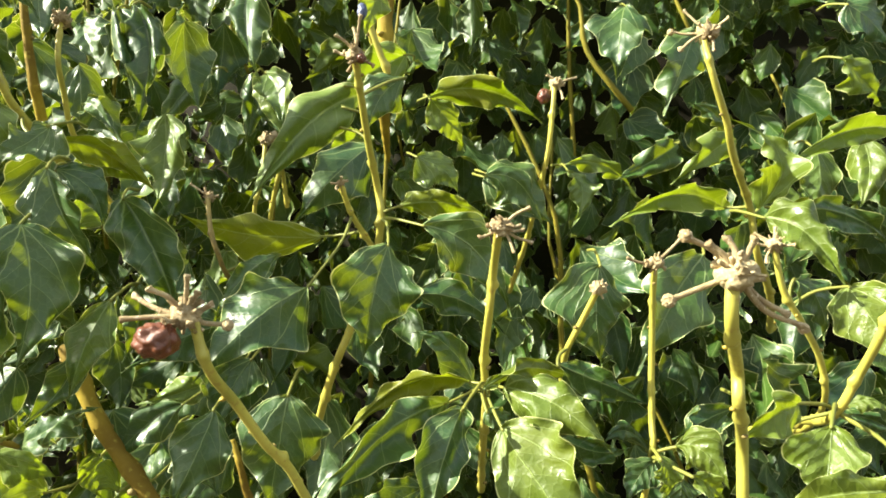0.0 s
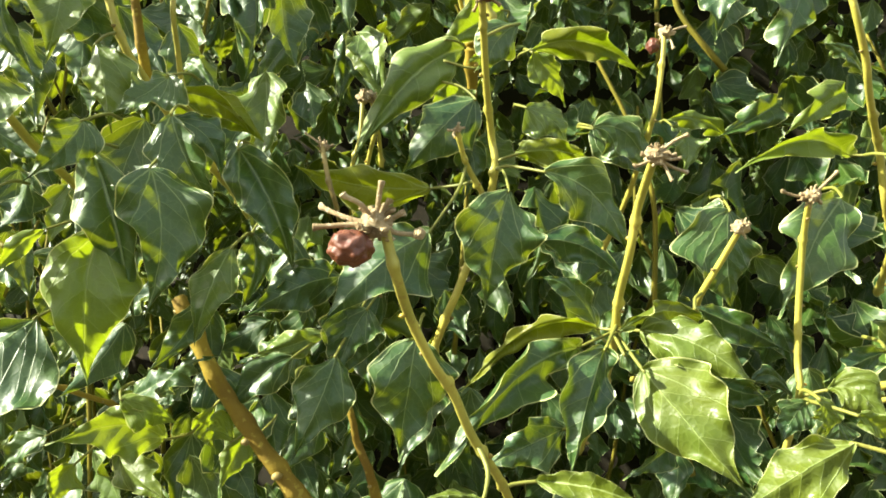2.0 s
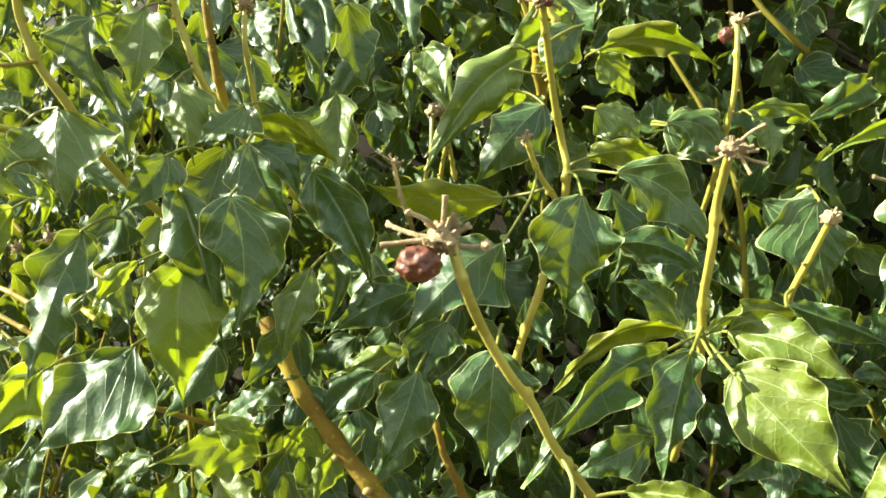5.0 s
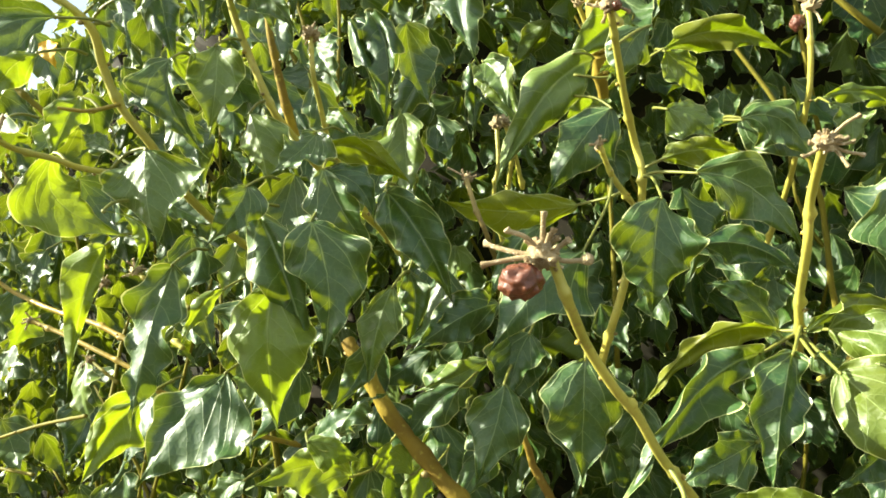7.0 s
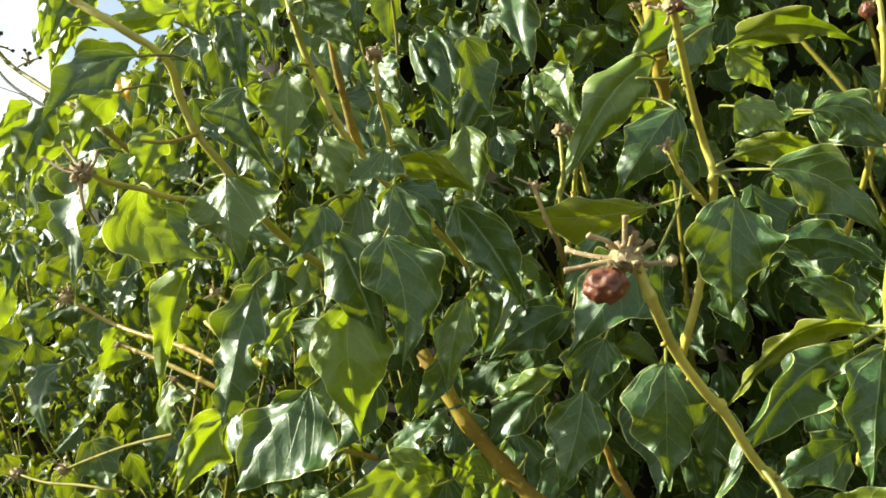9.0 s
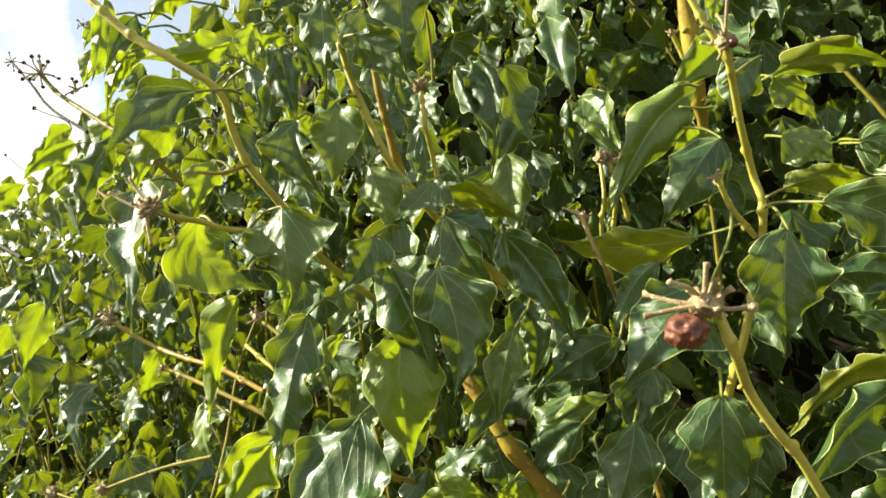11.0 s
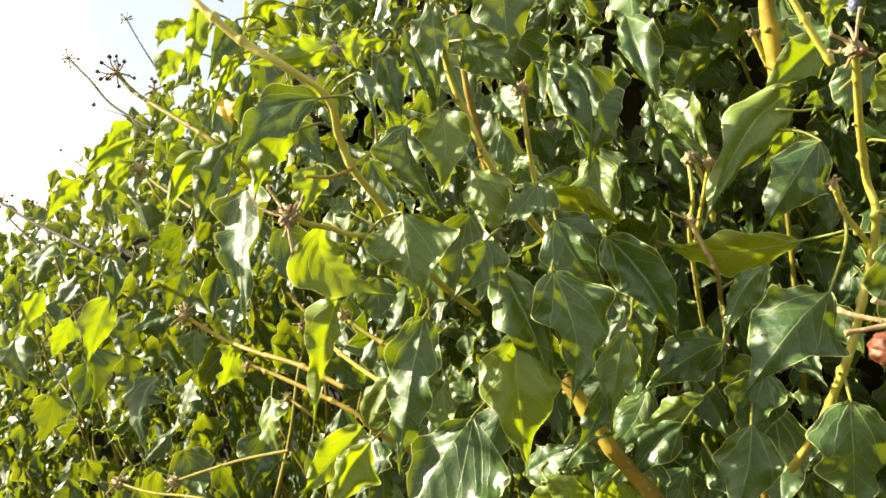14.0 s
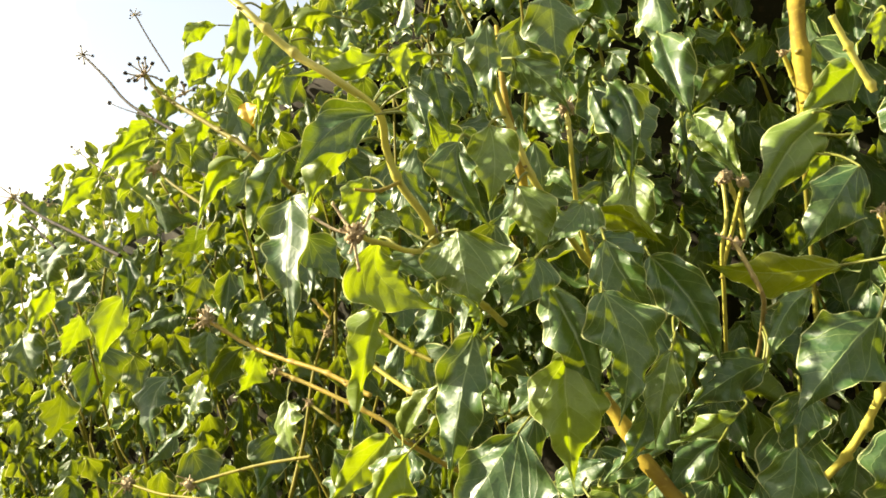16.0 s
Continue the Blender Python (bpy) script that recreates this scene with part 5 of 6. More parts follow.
leaf(side_spray, (-0.2641, 0.3354, 1.2765), (-0.2666, 0.3300, 1.2613), (-0.2729, 0.3246, 1.2446), (-0.2848, 0.3345, 1.2613), (-0.2504, 0.3255, 1.2582), 0.057, (-0.2735, 0.3542, 1.2787), 615)
leaf(side_spray, (-0.2530, 0.3151, 1.2819), (-0.2418, 0.3100, 1.2964), (-0.2225, 0.3049, 1.3111), (-0.2320, 0.3052, 1.2925), (-0.2534, 0.3148, 1.2984), 0.084, (-0.2565, 0.3363, 1.2806), 616, "light")
leaf(crossing_shoot, (-0.0851, 0.3208, 1.3038), (-0.1022, 0.3120, 1.2984), (-0.1212, 0.3032, 1.2854), (-0.1056, 0.3111, 1.3082), (-0.0988, 0.3129, 1.2884), 0.044, (-0.0839, 0.3232, 1.3205), 617)
leaf(crossing_shoot, (-0.0636, 0.3140, 1.3324), (-0.0765, 0.3060, 1.3218), (-0.0861, 0.2980, 1.3016), (-0.0827, 0.3043, 1.3214), (-0.0694, 0.3077, 1.3182), 0.014, (-0.0836, 0.3093, 1.3253), 618)
leaf(crossing_shoot, (-0.0750, 0.3093, 1.2902), (-0.0793, 0.3050, 1.2750), (-0.0841, 0.3007, 1.2597), (-0.0898, 0.2994, 1.2848), (-0.0672, 0.3106, 1.2796), 0.080, (-0.0737, 0.3305, 1.2968), 619)
leaf(crossing_shoot, (-0.1209, 0.2923, 1.3138), (-0.1275, 0.2870, 1.2962), (-0.1304, 0.2817, 1.2762), (-0.1345, 0.2837, 1.2971), (-0.1186, 0.2903, 1.2974), 0.068, (-0.1198, 0.3137, 1.3204), 620)
leaf(woody_stem, (-0.1530, 0.3135, 1.2381), (-0.1665, 0.3000, 1.2458), (-0.1858, 0.2865, 1.2388), (-0.1674, 0.2988, 1.2541), (-0.1688, 0.3012, 1.2321), 0.038, (-0.1492, 0.3367, 1.2401), 621, "young")
leaf(arching_branch, (-0.2148, 0.3265, 1.3236), (-0.2250, 0.3200, 1.3144), (-0.2313, 0.3135, 1.2961), (-0.2278, 0.3163, 1.3154), (-0.2203, 0.3237, 1.3137), 0.064, (-0.2125, 0.3484, 1.3295), 622, "young")
leaf(sky_spray, (-0.3239, 0.3054, 1.5131), (-0.3273, 0.3000, 1.4957), (-0.3365, 0.2946, 1.4749), (-0.3349, 0.2927, 1.4918), (-0.3251, 0.3073, 1.4997), 0.068, (-0.3224, 0.3267, 1.5196), 623, "young")
leaf(arching_branch, (-0.2791, 0.2788, 1.4818), (-0.2852, 0.2700, 1.4658), (-0.2921, 0.2612, 1.4372), (-0.2905, 0.2632, 1.4564), (-0.2803, 0.2768, 1.4643), 0.055, (-0.2778, 0.3006, 1.4883), 624, "young")
leaf(arching_branch, (-0.2366, 0.2890, 1.4681), (-0.2470, 0.2700, 1.4564), (-0.2666, 0.2510, 1.4518), (-0.2465, 0.2705, 1.4659), (-0.2519, 0.2695, 1.4496), 0.082, (-0.2336, 0.3127, 1.4717), 625, "young")
leaf(arching_branch, (-0.2334, 0.2509, 1.4351), (-0.2276, 0.2500, 1.4271), (-0.2372, 0.2491, 1.4225), (-0.2351, 0.2458, 1.4288), (-0.2293, 0.2542, 1.4266), 0.053, (-0.2328, 0.2520, 1.4350), 626, "young")
leaf(inner_branch, (-0.2143, 0.2714, 1.4608), (-0.2188, 0.2700, 1.4498), (-0.2119, 0.2686, 1.4358), (-0.2234, 0.2650, 1.4516), (-0.2142, 0.2750, 1.4545), 0.055, (-0.2148, 0.2919, 1.4678), 627, "young")
leaf(inner_branch, (-0.1924, 0.2720, 1.4546), (-0.1886, 0.2700, 1.4388), (-0.1837, 0.2680, 1.4219), (-0.1927, 0.2668, 1.4374), (-0.1828, 0.2732, 1.4422), 0.024, (-0.1819, 0.2850, 1.4585), 628)
leaf(inner_branch, (-0.1690, 0.2903, 1.4624), (-0.1670, 0.2900, 1.4433), (-0.1610, 0.2897, 1.4235), (-0.1806, 0.2804, 1.4458), (-0.1542, 0.2996, 1.4409), 0.045, (-0.1819, 0.2850, 1.4585), 629)
leaf(arching_branch, (-0.2255, 0.2603, 1.4364), (-0.2206, 0.2600, 1.4388), (-0.2255, 0.2597, 1.4312), (-0.2283, 0.2587, 1.4379), (-0.2210, 0.2613, 1.4318), 0.078, (-0.2286, 0.2566, 1.4305), 630)
leaf(left_shoot, (-0.1444, 0.3378, 1.4458), (-0.1371, 0.3350, 1.4225), (-0.1298, 0.3322, 1.3948), (-0.1411, 0.3303, 1.4182), (-0.1218, 0.3397, 1.4255), 0.041, (-0.1457, 0.3583, 1.4526), 631)
leaf(old_stem, (-0.1820, 0.3862, 1.4155), (-0.1716, 0.3800, 1.4108), (-0.1609, 0.3738, 1.3948), (-0.1827, 0.3824, 1.4099), (-0.1649, 0.3776, 1.4130), 0.018, (-0.1853, 0.4081, 1.4207), 632)
leaf(inner_branch, (-0.1547, 0.3004, 1.3746), (-0.1370, 0.3100, 1.3746), (-0.1221, 0.3196, 1.3612), (-0.1363, 0.3118, 1.3656), (-0.1375, 0.3082, 1.3788), 0.046, (-0.1688, 0.3100, 1.3882), 633, "olive")
leaf(old_stem, (-0.1850, 0.3851, 1.4585), (-0.1759, 0.3800, 1.4431), (-0.1686, 0.3749, 1.4295), (-0.1882, 0.3837, 1.4489), (-0.1630, 0.3763, 1.4491), 0.076, (-0.1873, 0.4066, 1.4647), 634)
leaf(inner_branch, (-0.1559, 0.3251, 1.3452), (-0.1492, 0.3300, 1.3556), (-0.1419, 0.3349, 1.3614), (-0.1464, 0.3326, 1.3474), (-0.1506, 0.3274, 1.3601), 0.019, (-0.1589, 0.3430, 1.3438), 635, "young")
leaf(woody_stem, (-0.1625, 0.2937, 1.2564), (-0.1523, 0.3000, 1.2521), (-0.1446, 0.3063, 1.2445), (-0.1548, 0.2998, 1.2417), (-0.1537, 0.3002, 1.2562), 0.045, (-0.1661, 0.3111, 1.2607), 636, "young")
leaf(woody_stem, (-0.1617, 0.3249, 1.2540), (-0.1493, 0.3200, 1.2650), (-0.1347, 0.3151, 1.2713), (-0.1465, 0.3172, 1.2609), (-0.1521, 0.3228, 1.2680), 0.080, (-0.1657, 0.3463, 1.2534), 637)
leaf(woody_stem, (-0.1335, 0.3339, 1.2338), (-0.1392, 0.3300, 1.2416), (-0.1429, 0.3261, 1.2367), (-0.1377, 0.3312, 1.2483), (-0.1428, 0.3288, 1.2327), 0.030, (-0.1264, 0.3330, 1.2404), 638, "young")
leaf(lower_stem, (-0.0967, 0.2987, 1.2609), (-0.0894, 0.3000, 1.2523), (-0.0820, 0.3013, 1.2396), (-0.0987, 0.2995, 1.2482), (-0.0800, 0.3005, 1.2523), 0.016, (-0.0995, 0.3182, 1.2670), 639)
leaf(fork_shoot, (-0.0976, 0.4188, 1.4431), (-0.0857, 0.4100, 1.4259), (-0.0847, 0.4012, 1.4032), (-0.0974, 0.4135, 1.4269), (-0.0758, 0.4065, 1.4280), 0.067, (-0.0990, 0.4407, 1.4495), 640)
leaf(arching_branch, (-0.2160, 0.2941, 1.4326), (-0.2105, 0.3000, 1.4221), (-0.1999, 0.3059, 1.4282), (-0.2093, 0.3037, 1.4133), (-0.2107, 0.2963, 1.4388), 0.016, (-0.2199, 0.3112, 1.4356), 641, "young")
leaf(inner_branch, (-0.1770, 0.2918, 1.3924), (-0.1712, 0.2900, 1.3757), (-0.1698, 0.2882, 1.3580), (-0.1816, 0.2894, 1.3777), (-0.1582, 0.2906, 1.3756), 0.064, (-0.1721, 0.3000, 1.3997), 642)
leaf(inner_branch, (-0.1470, 0.2969, 1.3634), (-0.1339, 0.3000, 1.3553), (-0.1298, 0.3031, 1.3381), (-0.1436, 0.2975, 1.3519), (-0.1312, 0.3025, 1.3637), 0.071, (-0.1497, 0.3160, 1.3695), 643)
leaf(crossing_shoot, (-0.1202, 0.3118, 1.3203), (-0.1180, 0.3100, 1.3057), (-0.1237, 0.3082, 1.2878), (-0.1245, 0.3073, 1.3066), (-0.1124, 0.3127, 1.3073), 0.053, (-0.1196, 0.3324, 1.3272), 644)
leaf(woody_stem, (-0.1340, 0.2974, 1.2942), (-0.1382, 0.2900, 1.2796), (-0.1490, 0.2826, 1.2663), (-0.1436, 0.2865, 1.2827), (-0.1321, 0.2935, 1.2808), 0.030, (-0.1318, 0.3195, 1.3002), 645)
leaf(pole_shoot, (-0.1099, 0.4221, 1.4983), (-0.1036, 0.4100, 1.4637), (-0.0987, 0.3979, 1.4351), (-0.1134, 0.4138, 1.4713), (-0.0891, 0.4062, 1.4683), 0.085, (-0.1107, 0.4438, 1.5049), 646)
leaf(fork_shoot, (-0.0991, 0.4240, 1.4368), (-0.0919, 0.4150, 1.4190), (-0.0820, 0.4060, 1.4014), (-0.1006, 0.4175, 1.4184), (-0.0794, 0.4125, 1.4251), 0.088, (-0.1011, 0.4461, 1.4429), 647)
leaf(fork_shoot, (-0.1044, 0.4231, 1.4447), (-0.1053, 0.4200, 1.4235), (-0.1065, 0.4169, 1.3997), (-0.1110, 0.4163, 1.4239), (-0.0976, 0.4237, 1.4244), 0.055, (-0.1042, 0.4438, 1.4516), 648)
leaf(fork_shoot, (-0.1247, 0.4085, 1.4417), (-0.1347, 0.4000, 1.4250), (-0.1488, 0.3915, 1.4000), (-0.1438, 0.3995, 1.4303), (-0.1252, 0.4005, 1.4229), 0.072, (-0.1224, 0.4302, 1.4478), 649)
leaf(pole_shoot, (-0.0393, 0.3623, 1.3703), (-0.0314, 0.3600, 1.3575), (-0.0367, 0.3577, 1.3400), (-0.0406, 0.3596, 1.3541), (-0.0251, 0.3604, 1.3589), 0.065, (-0.0477, 0.3730, 1.3823), 650)
leaf(pole_shoot, (-0.0257, 0.3624, 1.4046), (-0.0295, 0.3600, 1.4081), (-0.0350, 0.3576, 1.4040), (-0.0297, 0.3590, 1.4120), (-0.0299, 0.3610, 1.4005), 0.070, (-0.0459, 0.3587, 1.4067), 651, "young")
leaf(pole_shoot, (-0.0312, 0.3631, 1.3853), (-0.0365, 0.3600, 1.3904), (-0.0394, 0.3569, 1.3963), (-0.0324, 0.3614, 1.3939), (-0.0397, 0.3586, 1.3861), 0.070, (-0.0473, 0.3687, 1.3872), 652, "young")
leaf(pole_shoot, (-0.0387, 0.3761, 1.3963), (-0.0470, 0.3700, 1.3904), (-0.0589, 0.3639, 1.3770), (-0.0491, 0.3679, 1.3972), (-0.0448, 0.3721, 1.3842), 0.051, (-0.0473, 0.3687, 1.3872), 653, "young")
leaf(pole_shoot, (-0.0219, 0.3010, 1.4380), (-0.0271, 0.3000, 1.4272), (-0.0273, 0.2990, 1.4175), (-0.0319, 0.2967, 1.4296), (-0.0197, 0.3033, 1.4300), 0.089, (-0.0206, 0.3215, 1.4448), 654, "young")
leaf(right_shoot, (0.1953, 0.3638, 1.4331), (0.2077, 0.3700, 1.4248), (0.2256, 0.3762, 1.4139), (0.2015, 0.3679, 1.4178), (0.2122, 0.3721, 1.4347), 0.024, (0.1913, 0.3822, 1.4376), 655, "young")
leaf(right_shoot, (0.1961, 0.3583, 1.4577), (0.2086, 0.3600, 1.4494), (0.2233, 0.3617, 1.4347), (0.1981, 0.3582, 1.4425), (0.2130, 0.3618, 1.4615), 0.017, (0.1923, 0.3779, 1.4629), 656)
leaf(woody_stem, (-0.1317, 0.3655, 1.2312), (-0.1410, 0.3600, 1.2237), (-0.1457, 0.3545, 1.2059), (-0.1445, 0.3564, 1.2325), (-0.1345, 0.3636, 1.2149), 0.046, (-0.1294, 0.3872, 1.2372), 657, "young")
leaf(woody_stem, (-0.1793, 0.3278, 1.2298), (-0.1674, 0.3200, 1.2220), (-0.1483, 0.3122, 1.2121), (-0.1764, 0.3217, 1.2164), (-0.1592, 0.3183, 1.2286), 0.048, (-0.1833, 0.3498, 1.2341), 658, "light")
leaf(side_spray, (-0.2121, 0.3303, 1.2358), (-0.2225, 0.3300, 1.2305), (-0.2350, 0.3297, 1.2203), (-0.2270, 0.3325, 1.2352), (-0.2176, 0.3275, 1.2244), 0.028, (-0.2080, 0.3504, 1.2406), 659)
leaf(woody_stem, (-0.1744, 0.3811, 1.2581), (-0.1799, 0.3800, 1.2493), (-0.1898, 0.3789, 1.2405), (-0.1862, 0.3827, 1.2531), (-0.1724, 0.3773, 1.2448), 0.023, (-0.1711, 0.4016, 1.2639), 660)
leaf(side_spray, (-0.2072, 0.3445, 1.2211), (-0.2121, 0.3400, 1.2141), (-0.2120, 0.3355, 1.2020), (-0.2164, 0.3346, 1.2148), (-0.2047, 0.3454, 1.2101), 0.046, (-0.2061, 0.3665, 1.2275), 661, "young")
leaf(side_spray, (-0.2487, 0.3084, 1.2768), (-0.2606, 0.3000, 1.2633), (-0.2684, 0.2916, 1.2425), (-0.2622, 0.2949, 1.2698), (-0.2534, 0.3051, 1.2512), 0.031, (-0.2465, 0.3303, 1.2828), 662, "young")
leaf(woody_stem, (-0.1929, 0.3660, 1.2459), (-0.1748, 0.3600, 1.2544), (-0.1573, 0.3540, 1.2624), (-0.1686, 0.3539, 1.2462), (-0.1816, 0.3661, 1.2602), 0.079, (-0.1972, 0.3875, 1.2459), 663)
leaf(woody_stem, (-0.1434, 0.3389, 1.2480), (-0.1479, 0.3400, 1.2381), (-0.1421, 0.3411, 1.2282), (-0.1524, 0.3356, 1.2383), (-0.1404, 0.3444, 1.2392), 0.044, (-0.1348, 0.3313, 1.2530), 664, "young")
leaf(hidden_spray, (-0.4231, 0.3939, 1.4226), (-0.4362, 0.3867, 1.4165), (-0.4493, 0.3796, 1.4104), (-0.4306, 0.3777, 1.4260), (-0.4414, 0.3938, 1.4104), 0.137, (-0.4201, 0.4009, 1.4360), 98)
leaf(low_spray, (-0.6498, 0.5096, 1.3618), (-0.6475, 0.5115, 1.3320), (-0.6452, 0.5134, 1.3023), (-0.6405, 0.4964, 1.3365), (-0.6363, 0.5291, 1.3445), 0.137, (-0.6561, 0.5238, 1.3740), 104)
leaf(low_spray, (-0.5909, 0.5881, 1.3207), (-0.5981, 0.5838, 1.2962), (-0.6053, 0.5795, 1.2717), (-0.6152, 0.5897, 1.3020), (-0.5776, 0.5756, 1.2973), 0.058, (-0.5937, 0.6046, 1.3324), 107)
leaf(low_spray, (-0.4291, 0.4871, 1.2972), (-0.4264, 0.4828, 1.2712), (-0.4238, 0.4784, 1.2451), (-0.4459, 0.4867, 1.2773), (-0.4106, 0.4707, 1.2789), 0.055, (-0.4357, 0.5036, 1.3093), 108)
leaf(low_spray, (-0.7028, 0.5225, 1.3245), (-0.7058, 0.5144, 1.2977), (-0.7089, 0.5063, 1.2709), (-0.7054, 0.4958, 1.3035), (-0.6992, 0.5295, 1.2962), 0.131, (-0.7073, 0.5403, 1.3363), 112)
leaf(low_spray, (-0.7552, 0.5238, 1.3802), (-0.7407, 0.5204, 1.3537), (-0.7262, 0.5170, 1.3272), (-0.7556, 0.5137, 1.3524), (-0.7174, 0.5271, 1.3588), 0.114, (-0.7655, 0.5398, 1.3911), 146)
leaf(low_spray, (-0.6753, 0.5058, 1.4642), (-0.6822, 0.5011, 1.4402), (-0.6890, 0.4964, 1.4162), (-0.7039, 0.5040, 1.4491), (-0.6579, 0.4956, 1.4359), 0.159, (-0.6727, 0.5052, 1.4745), 147)
leaf(hidden_spray, (-0.4539, 0.4244, 1.3981), (-0.4598, 0.4206, 1.3819), (-0.4658, 0.4169, 1.3657), (-0.4638, 0.4110, 1.3883), (-0.4516, 0.4292, 1.3809), 0.082, (-0.4561, 0.4414, 1.4095), 148)
leaf(mid_spray, (-0.3992, 0.4053, 1.3377), (-0.4045, 0.4012, 1.3214), (-0.4098, 0.3970, 1.3051), (-0.4058, 0.3888, 1.3278), (-0.4029, 0.4108, 1.3185), 0.155, (-0.3997, 0.4045, 1.3391), 150, "young")
leaf(low_spray, (-0.6609, 0.5085, 1.3910), (-0.6664, 0.5013, 1.3706), (-0.6720, 0.4941, 1.3502), (-0.6657, 0.4870, 1.3759), (-0.6606, 0.5134, 1.3694), 0.059, (-0.6640, 0.5266, 1.4024), 152, "young")
leaf(far_spray, (-0.5077, 0.4348, 1.4661), (-0.4884, 0.4405, 1.4542), (-0.4690, 0.4463, 1.4423), (-0.4993, 0.4488, 1.4457), (-0.4763, 0.4312, 1.4619), 0.132, (-0.5215, 0.4471, 1.4735), 154)
leaf(edge_shoot, (0.1087, 0.1906, 1.2682), (0.0939, 0.1920, 1.2667), (0.0777, 0.1934, 1.2635), (0.0944, 0.1951, 1.2701), (0.0920, 0.1889, 1.2607), 0.037, (0.1166, 0.2335, 1.2808), 690, "light")
leaf(edge_shoot, (0.1230, 0.2397, 1.2812), (0.1284, 0.2360, 1.2833), (0.1354, 0.2323, 1.2780), (0.1257, 0.2350, 1.2805), (0.1279, 0.2370, 1.2852), 0.064, (0.1166, 0.2335, 1.2808), 691, "light")
leaf(slim_shoot, (0.0724, 0.2371, 1.2612), (0.0715, 0.2360, 1.2560), (0.0706, 0.2349, 1.2491), (0.0652, 0.2345, 1.2576), (0.0779, 0.2375, 1.2570), 0.066, (0.0690, 0.2550, 1.2640), 692)
leaf(slim_shoot, (0.0714, 0.2254, 1.2643), (0.0774, 0.2280, 1.2614), (0.0841, 0.2306, 1.2555), (0.0746, 0.2271, 1.2585), (0.0789, 0.2289, 1.2636), 0.061, (0.0690, 0.2550, 1.2640), 693, "young")
leaf(edge_shoot, (0.1328, 0.2572, 1.2767), (0.1425, 0.2600, 1.2746), (0.1540, 0.2628, 1.2688), (0.1409, 0.2597, 1.2710), (0.1428, 0.2603, 1.2769), 0.043, (0.1166, 0.2335, 1.2808), 694)
leaf(edge_shoot, (0.0978, 0.2476, 1.2719), (0.1058, 0.2500, 1.2719), (0.1139, 0.2524, 1.2703), (0.1046, 0.2496, 1.2682), (0.1065, 0.2504, 1.2746), 0.069, (0.1166, 0.2335, 1.2808), 695)

SKY_EYE, SKY_NORMAL = (-0.0958, -0.0190, 1.3202), (-0.3331, -0.6211, 0.7094)


# ---------------------------------------------------------------- the mass of ivy behind
def front(x):
    """How far back the thick of the ivy begins at x."""
    return float(np.interp(x, FRONT_X, FRONT_Y))


def depth(x, z):
    """The same with the dark hollows beside the bare stem and under the star-shaped head."""
    beside = 0.13 * math.exp(-((x + 0.085) / 0.055) ** 2 - ((z - 1.41) / 0.08) ** 2)
    under = 0.09 * math.exp(-((x - 0.10) / 0.085) ** 2 - ((z - 1.43) / 0.07) ** 2)
    return front(x) + beside + under


FRONT_X = (-1.6, -0.95, -0.65, -0.48, -0.34, -0.20, -0.05, 0.08, 0.2, 0.7)
FRONT_Y = (0.95, 0.72, 0.57, 0.51, 0.47, 0.44, 0.44, 0.43, 0.42, 0.42)


def hang(rnd, at, long, loose=1.0, turn=0.10):
    """Foot, tip and sides of a leaf that hangs at a place, its face turned out to light."""
    face = Vector((rnd.gauss(turn, 0.45) * loose, -1.0, rnd.gauss(0.30, 0.42) * loose)).normalized()
    down = Vector((rnd.gauss(0, 0.45) * loose, rnd.gauss(-0.1, 0.3), -1.0))
    down = (down - face * down.dot(face)).normalized()
    side = down.cross(face).normalized()
    at = Vector(at)
    wide = long * rnd.uniform(0.29, 0.41)
    b, t = at - down * long * 0.4, at + down * long * 0.6
    m = b.lerp(t, 0.36)
    dip = rnd.uniform(-0.2, 0.12) * long
    return b, t, m - side * wide + face * dip, m + side * wide + face * dip


def behind_skyline(p, slack=0.0):
    return (Vector(p) - Vector(SKY_EYE)).dot(Vector(SKY_NORMAL)) < -slack * (Vector(p) - Vector(SKY_EYE)).length


rnd = random.Random(11)
plant = ivy("ivy_plant", "dense dark green ivy plant covering the bank", "ivy")
kinds = []
for k in range(14):
    half = (0.23, 0.30, 0.26, 0.33)[k % 4]
    b, t, l, r = (0, 0, 0), (0, 0, -1), (-half, -0.11 + 0.13 * (k % 3), -0.36), (half, -0.13 + 0.10 * (k % 4), -0.36)
    v, f, uv, rims = blade(b, (0.05 * (k % 3) - 0.05, 0.0, -0.5), t, l, r, 0.05 + 0.03 * (k % 5), 900 + k, 18, 6, 1.0)
    me = bpy.data.meshes.new("leaf")
    me.from_pydata([tuple(p) for p in v], [], f)
    me.materials.append(LEAF)
    me.polygons.foreach_set("use_smooth", [True] * len(me.polygons))
    set_uv(me, uv, rims)
    kinds.append(me)


def turned(b, t, l, r):
    """The pose that lays a unit blade on those four places."""
    down = (t - b)
    long = down.length
    z = -down / long
    x = (r - l).normalized()
    x = (x - z * x.dot(z)).normalized()
    y = z.cross(x)
    m = Matrix((x, y, z)).transposed().to_4x4()
    return Matrix.Translation(b) @ m @ Matrix.Scale(long, 4)


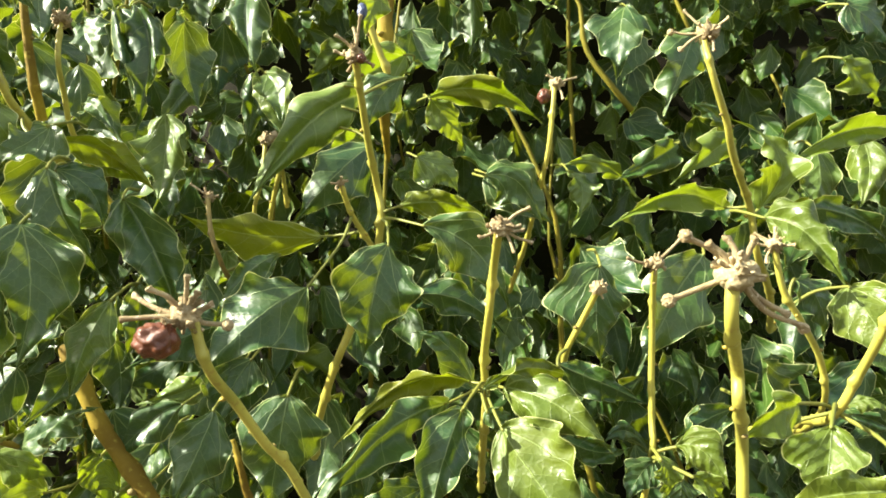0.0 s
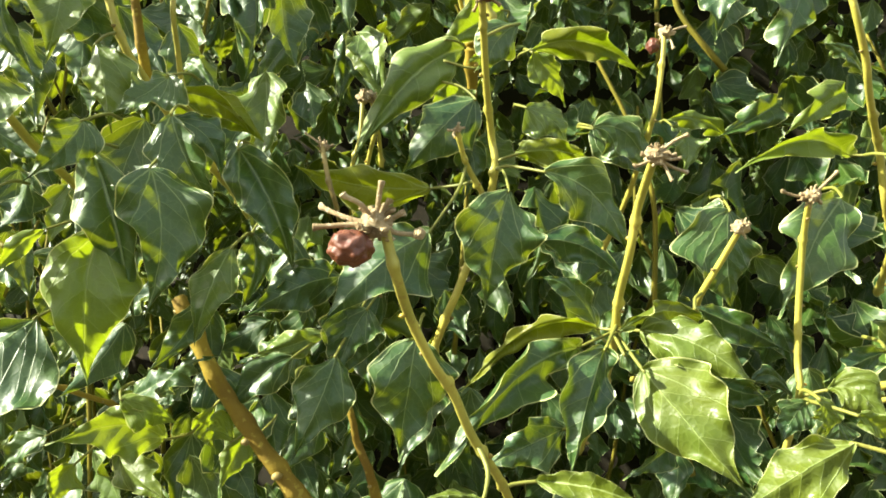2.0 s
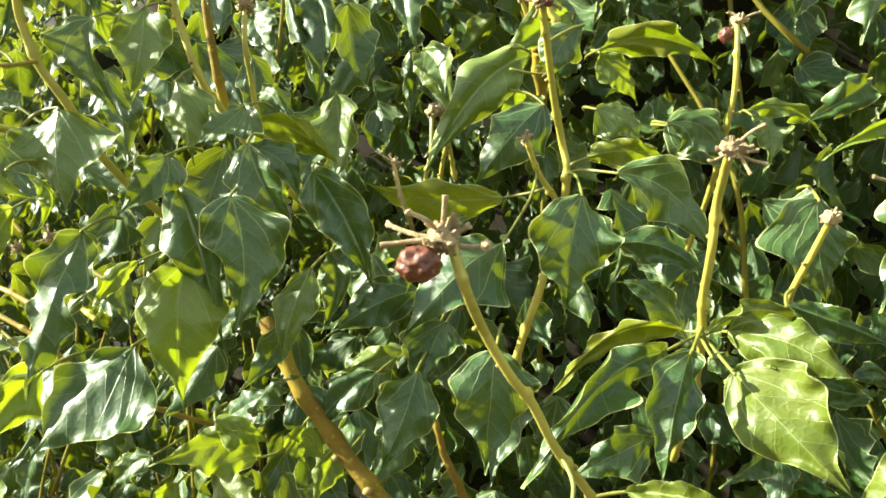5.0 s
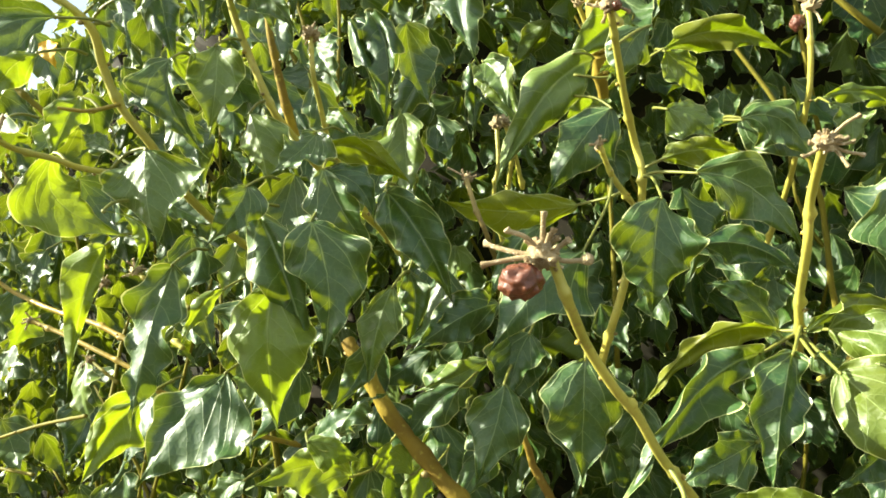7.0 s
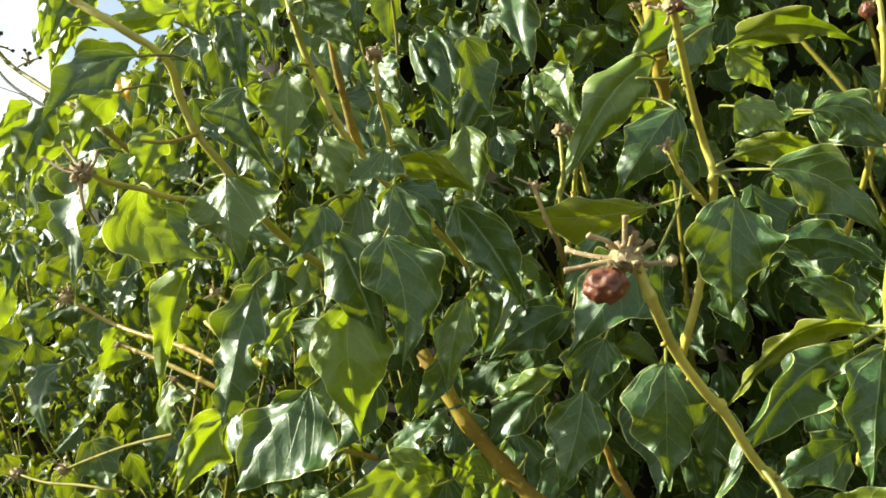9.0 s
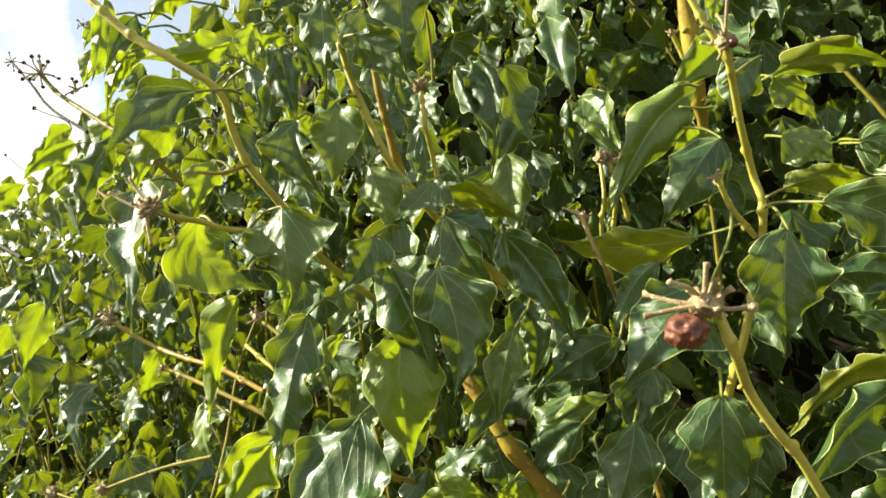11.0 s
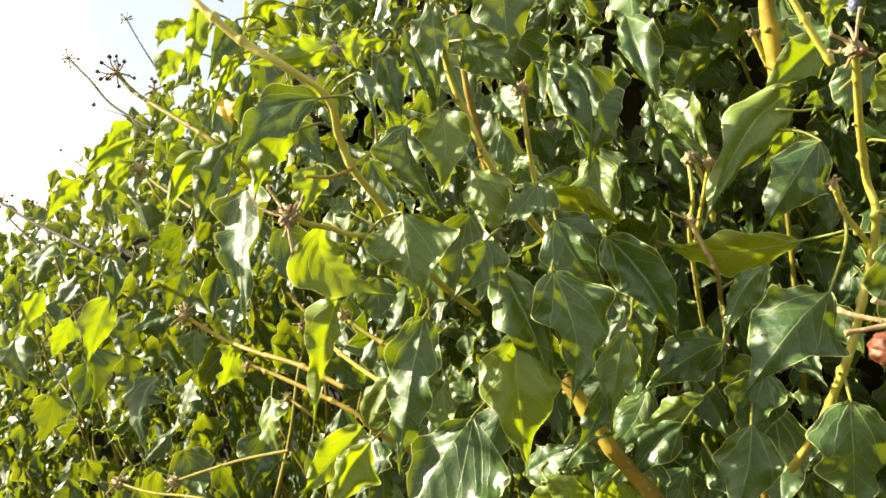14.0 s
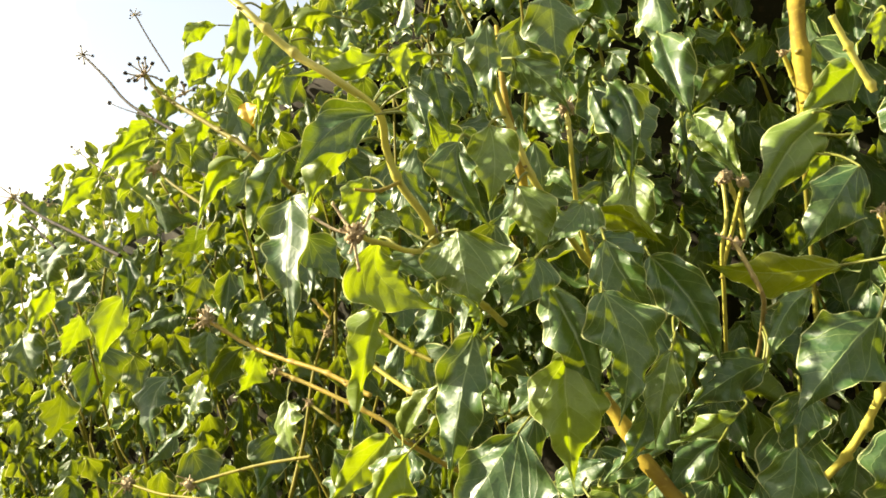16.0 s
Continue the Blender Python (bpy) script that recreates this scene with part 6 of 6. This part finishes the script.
made = 0
while made < 215:
    x, z = rnd.uniform(-1.0, 0.36), rnd.uniform(1.0, 1.85)
    y = depth(x, z) + rnd.uniform(-0.015, 0.06)
    if not behind_skyline((x, y, z), 0.03) or z > 1.58 + 0.66 * math.hypot(x, y):
        continue
    if x < -0.42 and rnd.random() < 0.3:
        continue
    ob = new("leaf", kinds[rnd.randrange(14)])
    ob.parent = plant
    ob.matrix_basis = turned(*hang(rnd, (x, y, z), rnd.uniform(0.042, 0.068), 1.0, rnd.choice((-0.2, 0.4, 0.8)) if x < -0.42 else rnd.choice((-0.3, 0.3))))
    made += 1
for k in range(36):
    x, z = rnd.uniform(-0.34, -0.12), rnd.uniform(1.16, 1.50)
    y = rnd.uniform(0.36, 0.44)
    if not behind_skyline((x, y, z), 0.08):
        continue
    ob = new("leaf", kinds[rnd.randrange(14)])
    ob.parent = plant
    ob.matrix_basis = turned(*hang(rnd, (x, y, z), rnd.uniform(0.036, 0.056)))

# deeper leaves, too many to count
forms = []
for k in range(10):
    half = (0.22, 0.30, 0.26)[k % 3]
    v, f, uv, rims = blade((0, 0, 0), (0.05 * (k % 3) - 0.05, 0, -0.5), (0, 0, -1), (-half, -0.12 + 0.07 * (k % 4), -0.36), (half, 0.09 * (k % 3) - 0.10, -0.36), 0.05 + 0.03 * (k % 4), 700 + k, 10, 4, 1.5)
    forms.append((np.array([tuple(p) for p in v]), np.array(f), np.array(uv), np.array(rims)))
V, Fc, U, R, base = [], [], [], [], 0
count = 0
tufts = [(rnd.uniform(-2.0, -0.42), rnd.uniform(0.75, 2.0), rnd.random()) for k in range(330)]
while count < 12000:
    x, z = rnd.uniform(-2.0, 0.7), rnd.uniform(0.75, 2.05)
    y = depth(x, z) + 0.03 + (0.40 if x < -0.42 else 0.34) * rnd.random() ** 1.15
    if not behind_skyline((x, y, z), rnd.uniform(-0.02, 0.05) - (0.015 if x < -0.95 else 0.0)) or z > 1.58 + 0.66 * math.hypot(x, y):
        continue
    out = x < -0.42
    if out and (min((x - a) ** 2 + (z - c) ** 2 for a, c, _ in tufts) > 0.048 ** 2 or rnd.random() < 0.2):
        continue
    m = np.array(turned(*hang(rnd, (x, y, z), rnd.uniform(0.034, 0.062) if out else rnd.uniform(0.028, 0.056), 1.15, rnd.choice((-0.3, 0.3, 0.7, 1.0)) if out else rnd.choice((-0.5, -0.1, 0.35)))))
    v, f, uv, rims = forms[rnd.randrange(10)]
    V.append(v @ m[:3, :3].T + m[:3, 3])
    Fc.append(f + base)
    U.append(uv)
    R.append(rims)
    base += len(v)
    count += 1
me = bpy.data.meshes.new("ivy_foliage")
V, Fc = np.concatenate(V), np.concatenate(Fc)
me.vertices.add(len(V))
me.vertices.foreach_set("co", V.ravel())
me.loops.add(Fc.size)
me.loops.foreach_set("vertex_index", Fc.ravel())
me.polygons.add(len(Fc))
me.polygons.foreach_set("loop_start", np.arange(0, Fc.size, 4))
me.polygons.foreach_set("loop_total", np.full(len(Fc), 4))
me.polygons.foreach_set("use_smooth", np.ones(len(Fc), dtype=bool))
me.update(calc_edges=True)
me.validate()
me.materials.append(LEAF_MASS)
set_uv(me, np.concatenate(U), np.concatenate(R))
tagged(new("ivy_foliage", me), "deep tangle of dark glossy ivy leaves on the bank", "ivy foliage", "", "stuff")

# twigs in the thick of it
V, Fc = [], []
for k in range(190):
    x = rnd.uniform(-1.1, 0.5)
    y = front(x) + rnd.uniform(0.02, 0.22)
    z = rnd.uniform(0.95, 1.6)
    d = Vector((rnd.gauss(-0.15, 0.3), rnd.gauss(-0.1, 0.15), 1.0)).normalized() * rnd.uniform(0.08, 0.2)
    a = Vector((x, y, z))
    if not behind_skyline(a + d, 0.03) or (x > -0.2 and rnd.random() < 0.7):
        continue
    bend = Vector((rnd.gauss(0, 0.012), rnd.gauss(0, 0.008), 0))
    v, f = tube([a + d, a + d * 0.5 + bend, a, a - d * 0.5], rnd.uniform(0.0008, 0.0013), rnd.uniform(0.0013, 0.0021), 6, 4, (0.3, 0.6), k)
    n0 = len(V)
    V.extend(v)
    Fc.extend(tuple(i + n0 for i in q) for q in f)
tagged(mesh_object("ivy_twigs", V, Fc, SKIN["olive"]), "thin olive ivy twigs between the leaves", "ivy twigs", "", "stuff")

# a near-black sheet added for the deep shade behind the ivy, and the ground
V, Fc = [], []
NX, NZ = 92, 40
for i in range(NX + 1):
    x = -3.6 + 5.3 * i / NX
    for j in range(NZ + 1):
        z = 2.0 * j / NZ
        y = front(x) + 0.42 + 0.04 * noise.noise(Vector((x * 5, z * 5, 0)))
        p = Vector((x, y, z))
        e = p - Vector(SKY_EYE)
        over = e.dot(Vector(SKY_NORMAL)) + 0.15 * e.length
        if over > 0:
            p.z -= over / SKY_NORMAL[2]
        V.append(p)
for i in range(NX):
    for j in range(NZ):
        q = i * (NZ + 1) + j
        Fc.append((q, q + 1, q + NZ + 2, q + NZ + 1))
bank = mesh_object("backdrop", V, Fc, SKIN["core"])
tagged(bank, "near-black sheet standing in for deep shade behind the ivy leaves", "bank", "", "structure")
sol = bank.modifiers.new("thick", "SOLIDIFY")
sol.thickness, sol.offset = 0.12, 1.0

V, Fc = [], []
for i in range(41):
    for j in range(41):
        a, b = (i - 20) / 20, (j - 20) / 20
        x, y = 300 * a * abs(a) ** 2, 300 * b * abs(b) ** 2
        V.append((x, y, 0.03 * noise.noise(Vector((x * 0.6, y * 0.6, 3)))))
for i in range(40):
    for j in range(40):
        q = i * 41 + j
        Fc.append((q, q + 41, q + 42, q + 1))
tagged(mesh_object("ground", V, Fc, SKIN["soil"]), "bare dry earth in front of the ivy bank", "ground", "", "structure")
